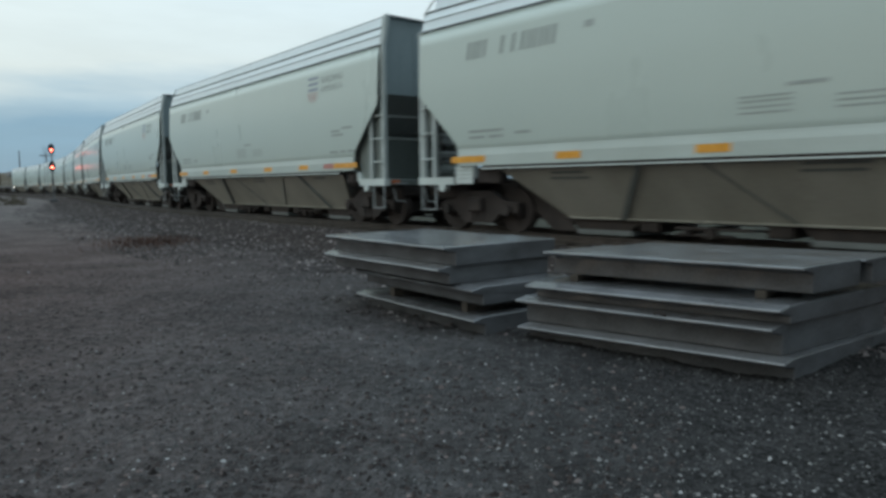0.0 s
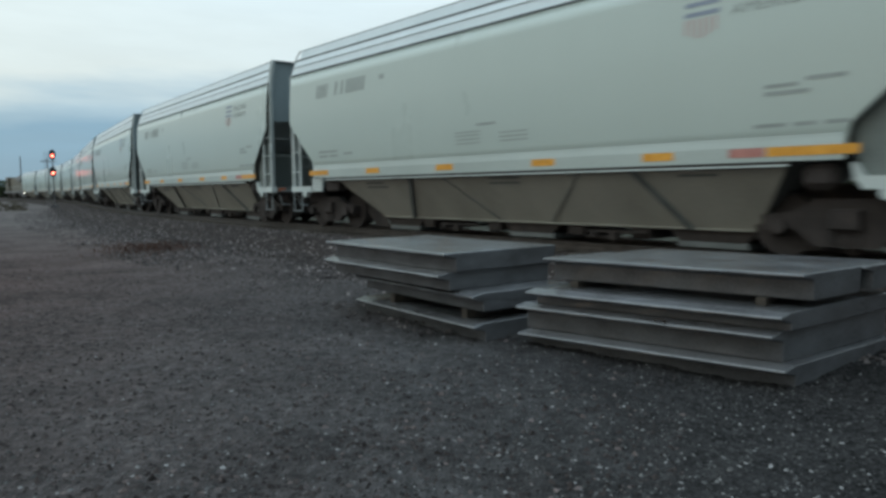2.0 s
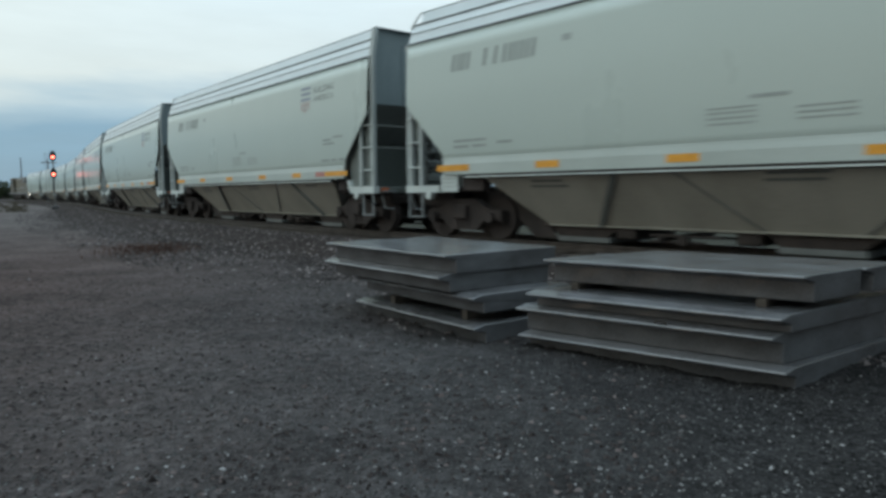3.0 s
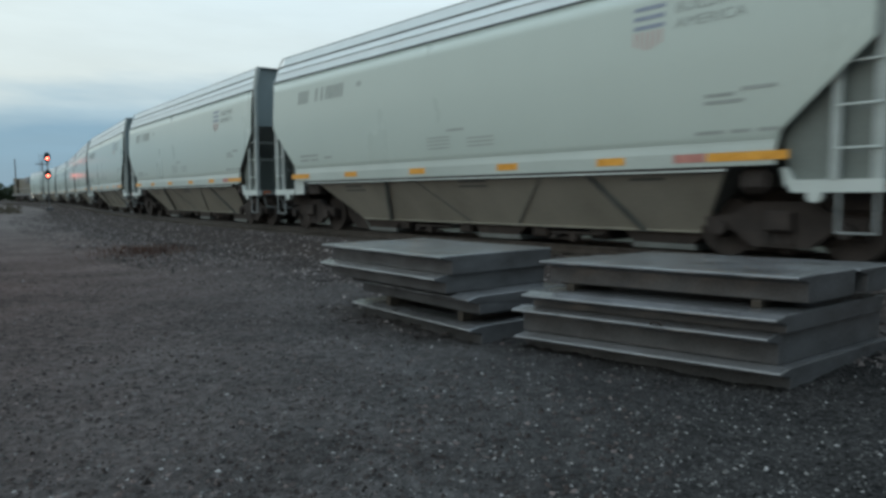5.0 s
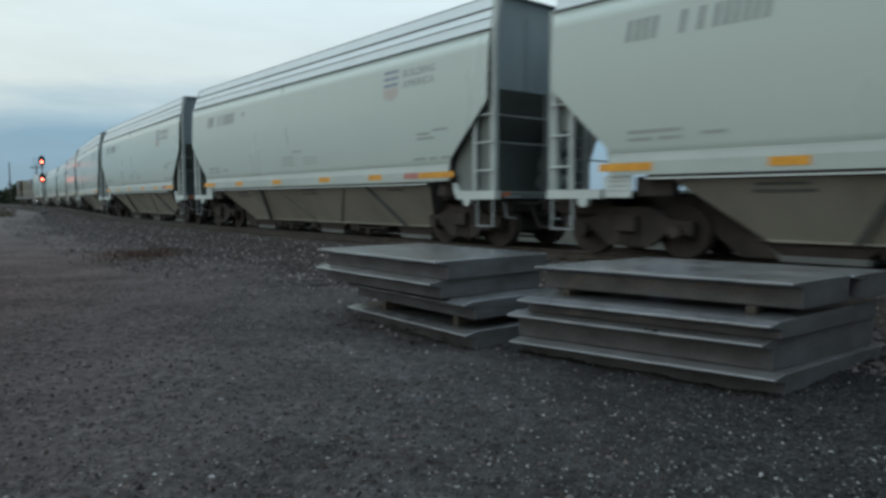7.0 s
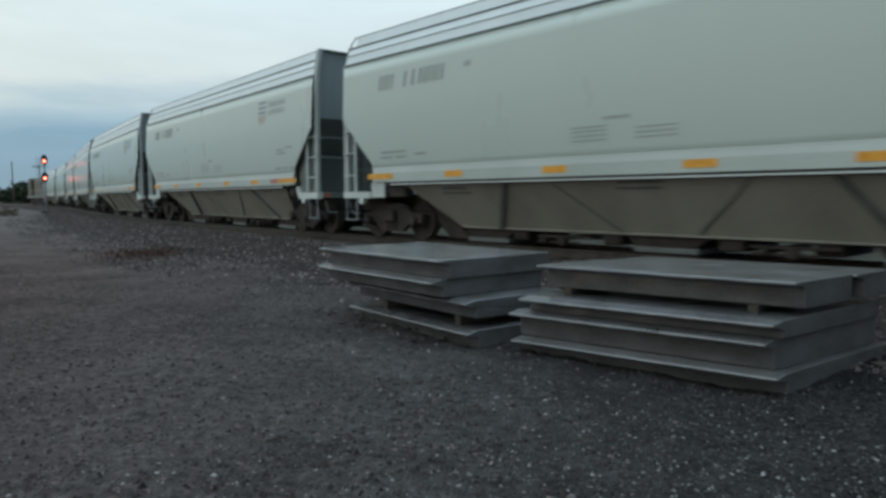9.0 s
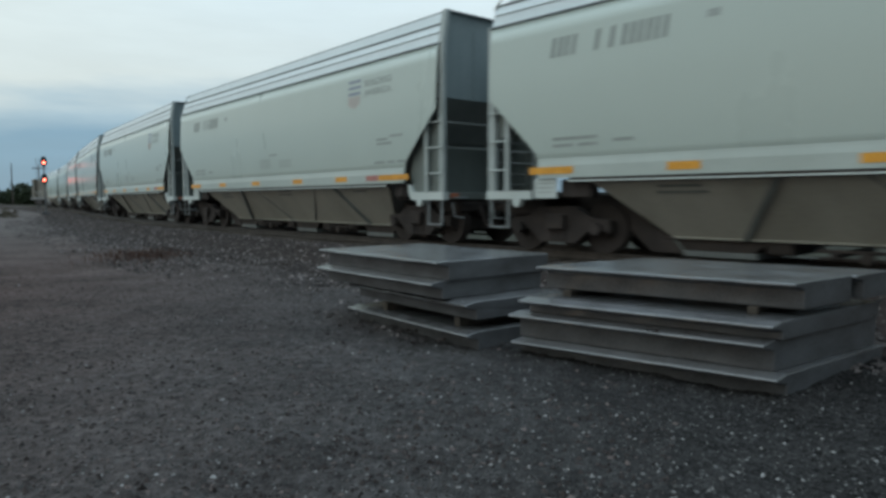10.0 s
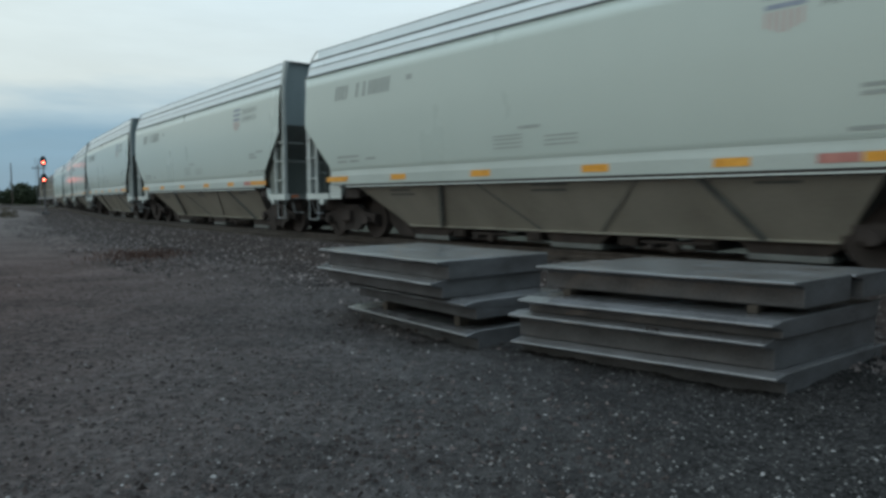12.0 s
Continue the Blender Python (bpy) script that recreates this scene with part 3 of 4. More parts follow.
            if not plain:
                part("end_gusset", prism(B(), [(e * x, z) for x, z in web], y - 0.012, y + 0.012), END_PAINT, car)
            bm = box(B(), e * (END - 0.02 if e > 0 else END - 0.06), e * (END + (0.14 if e > 0 else 0.10)), sgn * 1.46 - 0.05, sgn * 1.46 + 0.05, 3.0 if plain else 1.15, 4.36, 0.01)
            if e > 0:
                prism(bm, [(sgn * 1.51, 4.35), (sgn * 1.41, 4.35), (sgn * 1.29, 5.05), (sgn * 1.40, 5.05)], END - 0.02, END + 0.14, "x")
            part("corner_post", bm, POST_PAINT, car)
            rail = 7.50 if e > 0 else 7.56
            if plain:
                ladder = part("end_ladder", rod(B(), (-END - 0.05, -0.95, 1.15), (-END - 0.05, -0.95, 2.16), 0.014, 6), END_PAINT, car)
                part("ladder_rail", rod(B(), (-END - 0.05, -0.38, 1.15), (-END - 0.05, -0.38, 2.16), 0.014, 6), END_PAINT, ladder)
                for z in (1.3, 1.52, 1.74, 1.96, 2.15):
                    part("rung", rod(B(), (-END - 0.05, -0.95, z), (-END - 0.05, -0.38, z), 0.014, 6), END_DARK, ladder)
            else:
                bm = box(B(), e * rail - 0.06, e * rail + 0.06, sgn * 1.50 - 0.03, sgn * 1.50 + 0.03, 1.15, 2.72, 0.01)
                ladder = part("ladder", bm, POST_PAINT, car)
                for z in (1.57, 2.13, 2.68):
                    part("rung", rod(B(), (e * rail, sgn * 1.53, z), (e * POST, sgn * 1.53, z), 0.016, 6), SILL, ladder)
            # stirrup step below the sill
            bm = B()
            for x in (POST - 0.47, POST - 0.02):
                box(bm, e * x - 0.02, e * x + 0.02, sgn * 1.48 - 0.01, sgn * 1.48 + 0.01, 0.46, 1.15)
            box(bm, e * (POST - 0.49), e * POST, sgn * 1.48 - 0.03, sgn * 1.48 + 0.03, 0.44, 0.465)
            part("stirrup_step", bm, GALV, car)
            inner = 6.88 if e > 0 else 6.94
            outline = [(POST + 0.07, 0.99), (inner + 0.08, 0.99), (inner - 0.02, 1.14), (inner - 0.06, 1.34), (inner - 0.01, 1.34), (inner + 0.10, 1.165), (POST + 0.07, 1.165)] if e > 0 else [(POST + 0.07, 1.0), (inner, 1.0), (inner, 1.16), (POST + 0.07, 1.16)]
            bm = prism(B(), [(e * x, z) for x, z in outline], sgn * 1.44 - 0.08, sgn * 1.44 + 0.08)
            part("corner_sill", bm, SILL, car)
            pocket = B()
            mid = 7.26 if e > 0 else 7.30
            rod(pocket, (e * mid, sgn * 1.40, 0.95), (e * mid, sgn * 1.535, 0.95), 0.10, 14)
            box(pocket, e * mid - 0.10, e * mid + 0.10, sgn * 1.45 - 0.05, sgn * 1.45 + 0.05, 0.95, 1.0)
            part("jacking_pocket", pocket, SILL, car)
            if e < 0:
                web = [(-5.66, 1.30), (-4.50, 0.36), (-4.25, 0.08), (-4.85, 0.08), (-5.35, 0.50)]
                part("slope_web", prism(B(), web, sgn * 0.74 - 0.01, sgn * 0.74 + 0.01), IRON, car)
                bm = box(B(), -6.86, -6.34, sgn * 1.52 - 0.02, sgn * 1.52 + 0.02, 1.01, 1.38, 0.012)
                plate = part("data_plate", bm, SILL, car, "pale painted data plate")
                for z in (1.12, 1.20, 1.28):
                    part("data_bar", box(B(), -6.78, -6.42, sgn * 1.5425 - 0.002, sgn * 1.5425 + 0.002, z, z + 0.018), DATA_INK, plate)
                part("side_bracket", box(B(), -6.33, -5.66, sgn * 1.30 - 0.14, sgn * 1.30 + 0.14, 1.02, 1.36, 0.03), IRON, car)
            else:
                part("side_bracket", box(B(), 6.16, 6.62, sgn * 1.32 - 0.14, sgn * 1.32 + 0.14, 0.98, 1.36, 0.10), IRON, car)
        if e > 0:
            part("end_bulkhead", box(B(), 7.04, 7.07, -1.38, 1.38, 1.13, 2.27), END_PAINT, car)
            # plate beside the brake gear on the far corner, lamp and brace on the end
            part("end_wing", prism(B(), [(END, 1.16), (END + 0.06, 1.57), (8.22, 2.11), (8.30, 2.3), (8.30, 3.20), (END, 3.20)], 1.44, 1.47), END_DARK, car)
            part("end_wing", box(B(), END + 0.12, 8.30, 1.44, 1.50, 3.20, 4.36, 0.01), END_WALL, car)
            part("end_reflector", box(B(), POST + 0.05, POST + 0.075, -1.30, -1.06, 1.03, 1.13, 0.01), ORANGE, car, "small orange end reflector")
            part("end_brace", box(B(), POST - 0.06, POST + 0.05, 0.03, 0.17, 1.15, 3.20, 0.01), BRACE_PAINT, car)
            for y in (-1.22, 1.10):
                part("crossover_board", box(B(), POST + 0.02, POST + 0.22, y - 0.02, y + 0.3, 1.02, 1.06), GALV, car)
        bm = box(B(), e * (POST - 0.1), e * (POST + 0.05), -1.38, 1.38, 1.0, 1.15, 0.01)
        part("end_sill", bm, END_PAINT, car)
        bm = box(B(), e * (END - 1.2), e * (POST - 0.1), -1.3, 1.3, 1.10, 1.14)
        part("end_platform", bm, GALV, car)
        for z in (2.12, 2.66) if e > 0 else (1.75,):
            part("end_handrail", rod(B(), (e * (POST + 0.06), -1.42, z), (e * (POST + 0.06), 1.42, z), 0.016, 6), END_DARK, car)
        # brake gear on one end
        if e > 0:
            part("brake_cylinder", rod(B(), (END - 0.2, 0.30, 1.36), (END - 0.2, 0.98, 1.36), 0.20, 14), END_PAINT, car)
            part("air_reservoir", rod(B(), (END - 0.22, 0.35, 1.74), (END - 0.22, 1.30, 1.74), 0.19, 14), BRACE_PAINT, car)
            bm = box(B(), END - 0.34, END - 0.02, 0.42, 0.86, 1.98, 2.34, 0.06)
            box(bm, END - 0.30, END - 0.04, 0.80, 1.22, 2.08, 2.54, 0.07)
            box(bm, END - 0.22, END - 0.02, 0.50, 0.70, 2.34, 2.52, 0.05)
            part("control_valve", bm, BRACE_PAINT, car, "grey brake control valve")
            bm = rod(B(), (END - 0.15, 0.9, 2.3), (END - 0.15, 0.8, 2.9), 0.03, 6)
            rod(bm, (END - 0.10, 1.2, 1.15), (END - 0.10, 1.3, 2.2), 0.03, 6)
            rod(bm, (END - 0.06, 0.3, 1.2), (END - 0.06, 0.5, 2.0), 0.025, 6)
            part("brake_pipe", bm, IRON, car)
        bm = box(B(), e * (POST + 0.0), e * (PITCH / 2 - 0.06), -0.11, 0.11, 0.74, 0.98, 0.03)
        box(bm, e * (PITCH / 2 - 0.22), e * (PITCH / 2 - 0.01), -0.17, 0.17, 0.70, 1.02, 0.04)
        part("coupler", bm, RUST, car, "rusty knuckle coupler")
        part("draft_sill", box(B(), e * (END - 2.8), e * POST, -0.32, 0.32, 0.62, 1.06, 0.02), IRON, car)
        part("uncoupling_lever", rod(B(), (e * (POST + 0.1), -1.3, 0.92), (e * (POST + 0.1), 0.1, 0.90), 0.018, 6), IRON, car)
        part("buffer_block", box(B(), e * (POST - 0.95), e * (POST - 0.02), -0.95, 0.95, 0.72, 1.0, 0.03), IRON, car)
        bm = rod(B(), (e * (POST + 0.12), -1.30, 0.93), (e * (POST + 0.12), -1.22, 0.62), 0.018, 6)
        rod(bm, (e * (POST + 0.12), -1.22, 0.62), (e * (POST + 0.12), -0.95, 0.60), 0.018, 6)
        part("lever_handle", bm, GALV, car)
        bm = box(B(), e * 5.63 - 0.08, e * 5.63 + 0.08, -0.95, 0.95, 0.30, 0.62, 0.03)
        box(bm, e * 7.68 - 0.08, e * 7.68 + 0.08, -0.95, 0.95, 0.30, 0.62, 0.03)
        part("brake_hanger", bm, IRON, car)
        part("brake_rod", rod(B(), (e * (END - 1.0), -0.62, 0.62), (e * 4.4, -0.62, 0.52), 0.03, 6), IRON, car)
        part("brake_beam", box(B(), e * 6.07 - 0.06, e * 6.07 + 0.06, -0.85, 0.85, 0.28, 0.46, 0.02), IRON, car)
        part("air_hose", rod(rod(B(), (e * POST, -0.4, 0.85), (e * (POST + 0.25), -0.38, 0.42), 0.025, 6), (e * (POST + 0.25), -0.38, 0.42), (e * PITCH / 2, -0.3, 0.40), 0.025, 6), IRON, car)
    # centre sill
    part("centre_sill", box(B(), -POST, POST, -0.25, 0.25, 0.74, 1.08), IRON, car)
    # lower hopper sides, leaning in to the outlets
    low = 0.35
    for sgn in (-1, 1):
        bm = B()
        a = [bm.verts.new((x, sgn * 1.50, 1.36)) for x in (-5.72, 6.02)]
        b = [bm.verts.new((x, sgn * 0.75, low)) for x in (-4.46, 5.30)]
        c = [bm.verts.new((x, sgn * 0.71, low)) for x in (-4.46, 5.30)]
        d = [bm.verts.new((x, sgn * 1.46, 1.36)) for x in (-5.72, 6.02)]
        for q in ((a[0], a[1], b[1], b[0]), (d[1], d[0], c[0], c[1]), (a[0], b[0], c[0], d[0]), (b[1], a[1], d[1], c[1]), (b[0], b[1], c[1], c[0])):
            bm.faces.new(q)
        bmesh.ops.recalc_face_normals(bm, faces=bm.faces)
        part("hopper_side", bm, PAINT_LOW, car, "dusty grey lower hopper side")
        # stiffening ribs down the leaning sheet
        for x0, x1 in ((-2.48, -3.2), (3.48, 4.2), (-1.43, -0.2), (2.43, 1.2)):
            bm, wide = B(), x0 in (-2.48, 3.48)
            n_ = Vector((0, sgn * 1.02, -0.74)).normalized()
            p0, p1 = Vector((x0, sgn * 1.49, 1.34)), Vector((x1, sgn * 0.78, 0.36))
            w = 0.05 if wide else 0.018
            q = [p0 + Vector((-w, 0, 0)), p0 + Vector((w, 0, 0)), p1 + Vector((w, 0, 0)), p1 + Vector((-w, 0, 0))]
            lo, hi = [bm.verts.new(v - n_ * 0.01) for v in q], [bm.verts.new(v + n_ * (0.05 if wide else 0.012)) for v in q]
            bm.faces.new(hi)
            for i in range(4):
                bm.faces.new((lo[i], lo[(i + 1) % 4], hi[(i + 1) % 4], hi[i]))
            bmesh.ops.recalc_face_normals(bm, faces=bm.faces)
            part("hopper_rib", bm, BRACE_PAINT, car)
        for x0, x1, z in ((0.05, 0.92, 1.24), (0.0, 0.85, 1.14), (-4.40, -3.66, 1.19), (-4.46, -3.58, 1.09), (4.3, 4.95, 1.2)):
            bm = B()
            at = [(x, z + dz) for dz in (0, 0.04) for x in ((x0, x1) if sgn < 0 else (-x0, -x1))]
            vs = [bm.verts.new((x, sgn * (1.50 - 0.75 * (1.36 - zz) / 1.04 + 0.012), zz)) for x, zz in at]
            bm.faces.new((vs[0], vs[1], vs[3], vs[2]))
            part("data_bar", bm, BRACE_PAINT, car)
    for sgn in (-1, 1):
        part("hopper_flange", box(B(), -4.42, 5.26, sgn * 0.775 - 0.03, sgn * 0.775 + 0.03, 0.335, 0.362), PAINT_LOW, car)
    # three outlets with gates
    for x in (-3.75, 0.5, 4.45):
        bm = prism(B(), [(x - 0.75, 0.40), (x + 1.0, 0.40), (x + 0.62, 0.13), (x - 0.5, 0.13)], -0.72, 0.72)
        outlet = part("outlet", bm, RUST, car)
        part("gate_frame", box(B(), x - 0.52, x + 0.70, -0.74, 0.74, 0.03, 0.13, 0.01), BRACE_PAINT, outlet)
        for y in (-0.86, 0.78):
            part("gate_rack", box(box(B(), x + 1.60, x + 2.90, y, y + 0.08, 0.21, 0.26, 0.01), x + 1.60, x + 2.60, y, y + 0.08, 0.10, 0.15, 0.01), RUST, outlet)
        part("gate_shaft", rod(B(), (x + 1.85, -1.0, 0.18), (x + 1.85, 1.0, 0.18), 0.05, 8), IRON, outlet)
        part("gate_capstan", rod(B(), (x + 2.25, -0.95, 0.16), (x + 2.25, -0.80, 0.16), 0.09, 10), RUST, outlet)
    part("train_line", rod(B(), (-4.6, -0.75, 0.34), (4.6, -0.75, 0.34), 0.03, 6), IRON, car)
    for x in (-2.72, -0.48, 1.75, 3.2):
        part("cross_bearer", box(B(), x - 0.20, x + 0.20, -0.74, 0.74, 0.12, 0.36, 0.03), RUST, car)
    # trucks
    for e in (-1, 1):
        truck = part("truck", box(B(), e * TRUCK - 0.2, e * TRUCK + 0.2, -1.2, 1.2, 0.42, 0.72, 0.03), IRON, car, "grimy two-axle truck")
        for sgn in (-1, 1):
            y = sgn * 1.0
            bm = prism(B(), [(e * TRUCK - 1.15, 0.40), (e * TRUCK - 1.15, 0.62), (e * TRUCK - 0.75, 0.66), (e * TRUCK - 0.4, 0.86), (e * TRUCK + 0.4, 0.86), (e * TRUCK + 0.75, 0.66), (e * TRUCK + 1.15, 0.62), (e * TRUCK + 1.15, 0.40), (e * TRUCK + 0.7, 0.42), (e * TRUCK + 0.4, 0.18), (e * TRUCK - 0.4, 0.18), (e * TRUCK - 0.7, 0.42)], y - 0.08, y + 0.08)
            part("side_frame", bm, IRON, truck)
            for k in (-0.16, 0.0, 0.16):
                part("spring", rod(B(), (e * TRUCK + k, sgn * 1.06, 0.24), (e * TRUCK + k, sgn * 1.06, 0.50), 0.06, 8), IRON, truck)
            for k in (-0.89, 0.89):
                part("bearing_cap", rod(B(), (e * TRUCK + k, sgn * 1.08, 0.457), (e * TRUCK + k, sgn * 1.2, 0.457), 0.11, 10), IRON, truck)
        for k in (-0.89, 0.89):
            bm = rod(B(), (0, -1.0, 0), (0, 1.0, 0), 0.08, 10)
            for sgn in (-1, 1):
                rod(bm, (0, sgn * 0.70, 0), (0, sgn * 0.83, 0), 0.457, 28)
                rod(bm, (0, sgn * 0.66, 0), (0, sgn * 0.70, 0), 0.485, 28)
                for j in range(5):
                    a = j * 2 * math.pi / 5
                    rod(bm, (0.26 * math.cos(a), sgn * 0.83, 0.26 * math.sin(a)), (0.26 * math.cos(a), sgn * 0.835, 0.26 * math.sin(a)), 0.07, 8)
            w = part("wheelset", bm, IRON, truck)
            w.matrix_basis = pose(e * TRUCK + k, 0, 0.457)
    # tape on the sills, camera side and far side
    for sgn in (-1, 1):
        y = sgn * 1.584
        for x0, x1, mat in ((-6.93, -5.95, YELLOW), (-4.15, -3.6, YELLOW), (-1.45, -0.9, YELLOW), (1.35, 1.9, YELLOW), (3.75, 4.3, YELLOW), (5.75, 6.93, YELLOW), (5.2, 5.72, REDTAPE)):
            part("reflector", box(B(), x0, x1, y - 0.003, y + 0.003, 1.455, 1.585), mat, car)
    # markings: bars for the number and data, emblem and slogan
    for sgn in (-1, 1):
        marks(car, sgn)
    return car


def strip(bm, x0, x1, z0, z1, sgn):
    """A painted patch that follows the bulging side."""
    n = max(1, int((z1 - z0) / 0.25) + 1)
    cut = [z0 + (z1 - z0) * i / n for i in range(n + 1)]
    vs = [[bm.verts.new((x, sgn * (side_at(z) + 0.0095), z)) for x in (x0, x1)] for z in cut]
    for a, b in zip(vs, vs[1:]):
        bm.faces.new((a[0], a[1], b[1], b[0]) if sgn < 0 else (a[1], a[0], b[0], b[1]))


def marks(car, sgn):
    def X(x0, x1):
        return (x0, x1) if sgn < 0 else (-x1, -x0)

    def bar(name, x0, x1, z0, z1):
        bm = B()
        strip(bm, *X(x0, x1), z0, z1, sgn)
        part(name, bm, INK if name == "number_bar" else DATA_INK, car)

    for i in range(8):
        if i != 2:
            x = -6.46 + i * 0.29
            for dx in ((0.0, 0.15) if i < 2 or i > 4 else (0.05,)):
                bm = B()
                strip(bm, *X(x + dx, x + dx + 0.085), 3.53, 3.88, sgn)
                for v in bm.verts:
                    v.co.x -= sgn * (v.co.z - 3.53) * 0.14
                part("number_bar", bm, INK, car)
    bar("data_bar", -3.55, -3.35, 3.70, 3.82)
    for x0, x1, z in ((-6.4, -5.45, 2.05), (-6.4, -5.95, 1.93), (-5.85, -5.45, 1.93), (-5.15, -4.75, 1.97), (5.7, 6.15, 2.40), (6.25, 6.75, 2.46), (5.7, 6.3, 2.30), (5.55, 6.0, 1.86), (6.1, 6.4, 1.86), (6.5, 6.8, 1.86)):
        bar("data_bar", x0, x1, z, z + 0.055)
    for x0 in (-0.8, 0.5):
        for z in (1.98, 2.06, 2.14, 2.21)[:4 if x0 < 0 else 3]:
            bar("data_bar", x0, x0 + 0.75, z, z + 0.025)
    bar("data_bar", -0.15, 0.4, 2.33, 2.38)
    # shield: blue head with pale bars, red and pale stripes below
    bm = B()
    for z in (3.60, 3.75, 3.90):
        strip(bm, *X(4.45, 5.0), z, z + 0.07, sgn)
    part("emblem_head", bm, INK_BLUE, car, "faded blue shield emblem")
    bm = B()
    for i in range(6):
        strip(bm, *X(4.45 + i * 0.095, 4.495 + i * 0.095), 3.25 + 0.10 * abs(i - 2.5) / 2.5, 3.57, sgn)
    part("emblem_stripes", bm, INK_RED, car)
    for word, z in (("BUILDING", 3.76), ("AMERICA", 3.52)):
        cu = bpy.data.curves.new("slogan", "FONT")
        cu.body, cu.size, cu.extrude = word, 0.25, 0.0
        tmp = bpy.data.objects.new("slogan", cu)
        scene.collection.objects.link(tmp)
        dg = bpy.context.evaluated_depsgraph_get()
        me = bpy.data.meshes.new_from_object(tmp.evaluated_get(dg))
        bpy.data.objects.remove(tmp)
        me.materials.clear()
        me.materials.append(INK)
        wide = max(v.co.x for v in me.vertices)
        for v in me.vertices:
            x, zz = v.co.x / wide * 1.12, z + v.co.y * 0.9
            v.co = (5.18 + x, -(side_at(zz) + 0.0095), zz) if sgn < 0 else (-5.18 - x, side_at(zz) + 0.0095, zz)
        ob = new("slogan", me)
        ob.parent = car


# ---------------------------------------------------------------- locomotive at the tail
def build_loco():
    e = new("locomotive")
    part("frame", box(B(), -10.6, 10.6, -1.5, 1.5, 1.15, 1.5, 0.03), LOCO_GREY, e)
    part("long_hood", box(B(), -5.2, 10.0, -0.95, 0.95, 1.5, 4.25, 0.12), LOCO_YELLOW, e, "dull yellow engine hood")
    part("radiator", box(B(), 5.2, 9.2, -1.4, 1.4, 3.5, 4.55, 0.1), LOCO_GREY, e)
    part("cab", box(B(), -8.3, -5.2, -1.5, 1.5, 1.5, 4.6, 0.12), LOCO_YELLOW, e)
    part("short_nose", box(B(), -9.9, -8.3, -0.95, 0.95, 1.5, 3.2, 0.15), LOCO_YELLOW, e)
    for s in (-1, 1):
        part("cab_window", box(B(), -7.6, -6.0, s * 1.5 - 0.01, s * 1.5 + 0.012, 3.3, 4.1), GLASS, e)
        part("walkway_rail", rod(rod(B(), (-5, s * 1.45, 2.5), (10.4, s * 1.45, 2.5), 0.02, 6), (10.4, s * 1.45, 2.5), (10.4, s * 0.3, 2.5), 0.02, 6), SILL, e)
        for x in (-4, -1, 2, 5, 8, 10.4):
            part("stanchion", rod(B(), (x, s * 1.45, 1.5), (x, s * 1.45, 2.5), 0.02, 6), SILL, e)
        part("step_well", box(B(), 9.9, 10.6, s * 1.2 - 0.25, s * 1.2 + 0.25, 0.5, 1.15, 0.02), LOCO_GREY, e)
    part("fuel_tank", box(B(), -2.6, 2.6, -1.3, 1.3, 0.35, 1.15, 0.15), IRON, e)
    part("pilot", box(B(), 10.5, 10.68, -1.45, 1.45, 0.25, 1.3, 0.03), LOCO_GREY, e)
    part("coupler", box(B(), 10.6, 11.2, -0.15, 0.15, 0.72, 1.0, 0.04), RUST, e)
    part("headlight_box", box(B(), 10.0, 10.12, -0.3, 0.3, 3.9, 4.15, 0.03), LOCO_GREY, e)
    part("ditch_light", rod(B(), (10.68, -1.0, 1.12), (10.76, -1.0, 1.12), 0.13, 12), WHITE_LENS, e, "lit white ditch light")
    for c in (-6.6, 6.6):
        truck = part("truck", box(B(), c - 2.2, c + 2.2, -1.15, 1.15, 0.5, 0.95, 0.05), IRON, e)
        for k in (-1.7, 0, 1.7):
            bm = B()
            for s in (-1, 1):
                rod(bm, (0, s * 0.70, 0), (0, s * 0.83, 0), 0.52, 20)
            rod(bm, (0, -0.9, 0), (0, 0.9, 0), 0.1, 8)
            w = part("wheelset", bm, RUST, truck)
            w.matrix_basis = pose(c + k, 0, 0.52)
    return e


# ---------------------------------------------------------------- stacked concrete slabs
def slab(length, width, thick, style, seed, skew):
    """A crossing slab: bevelled long edges with a thin lip. Its near corner is the origin; length runs along -x, width along +y."""
    rng = random.Random(seed)
    drop = 0.006 if style == "top" else 0.03
    prof = [(0.15, thick), (0.0, thick - drop), (0.0, thick - drop - 0.025), (0.17, thick - drop - 0.065), (0.17, 0), (width - 0.02, 0), (width, thick)]
    bm = B()
    steps = 14
    rings = []
    for i in range(steps + 1):
        x = -length * i / steps
        ring = []
        for j, (y, z) in enumerate(prof):
            wear = 0.0035 if 0 < i < steps else 0.002
            ring.append(bm.verts.new((x + skew * y + rng.uniform(-0.004, 0.004), y + rng.uniform(-wear, wear) * 0.7, z + rng.uniform(-wear, wear) * 0.45)))
        rings.append(ring)
    n = len(prof)
    for a, b in zip(rings, rings[1:]):
        for j in range(n):
            bm.faces.new((a[j], a[(j + 1) % n], b[(j + 1) % n], b[j]))
    bm.faces.new(rings[0])
    bm.faces.new(rings[-1])
    bmesh.ops.recalc_face_normals(bm, faces=bm.faces)
    bmesh.ops.bevel(bm, geom=[e for e in bm.edges if e.calc_face_angle(0) > 0.5], offset=0.008, segments=1, affect="EDGES")
    return bm


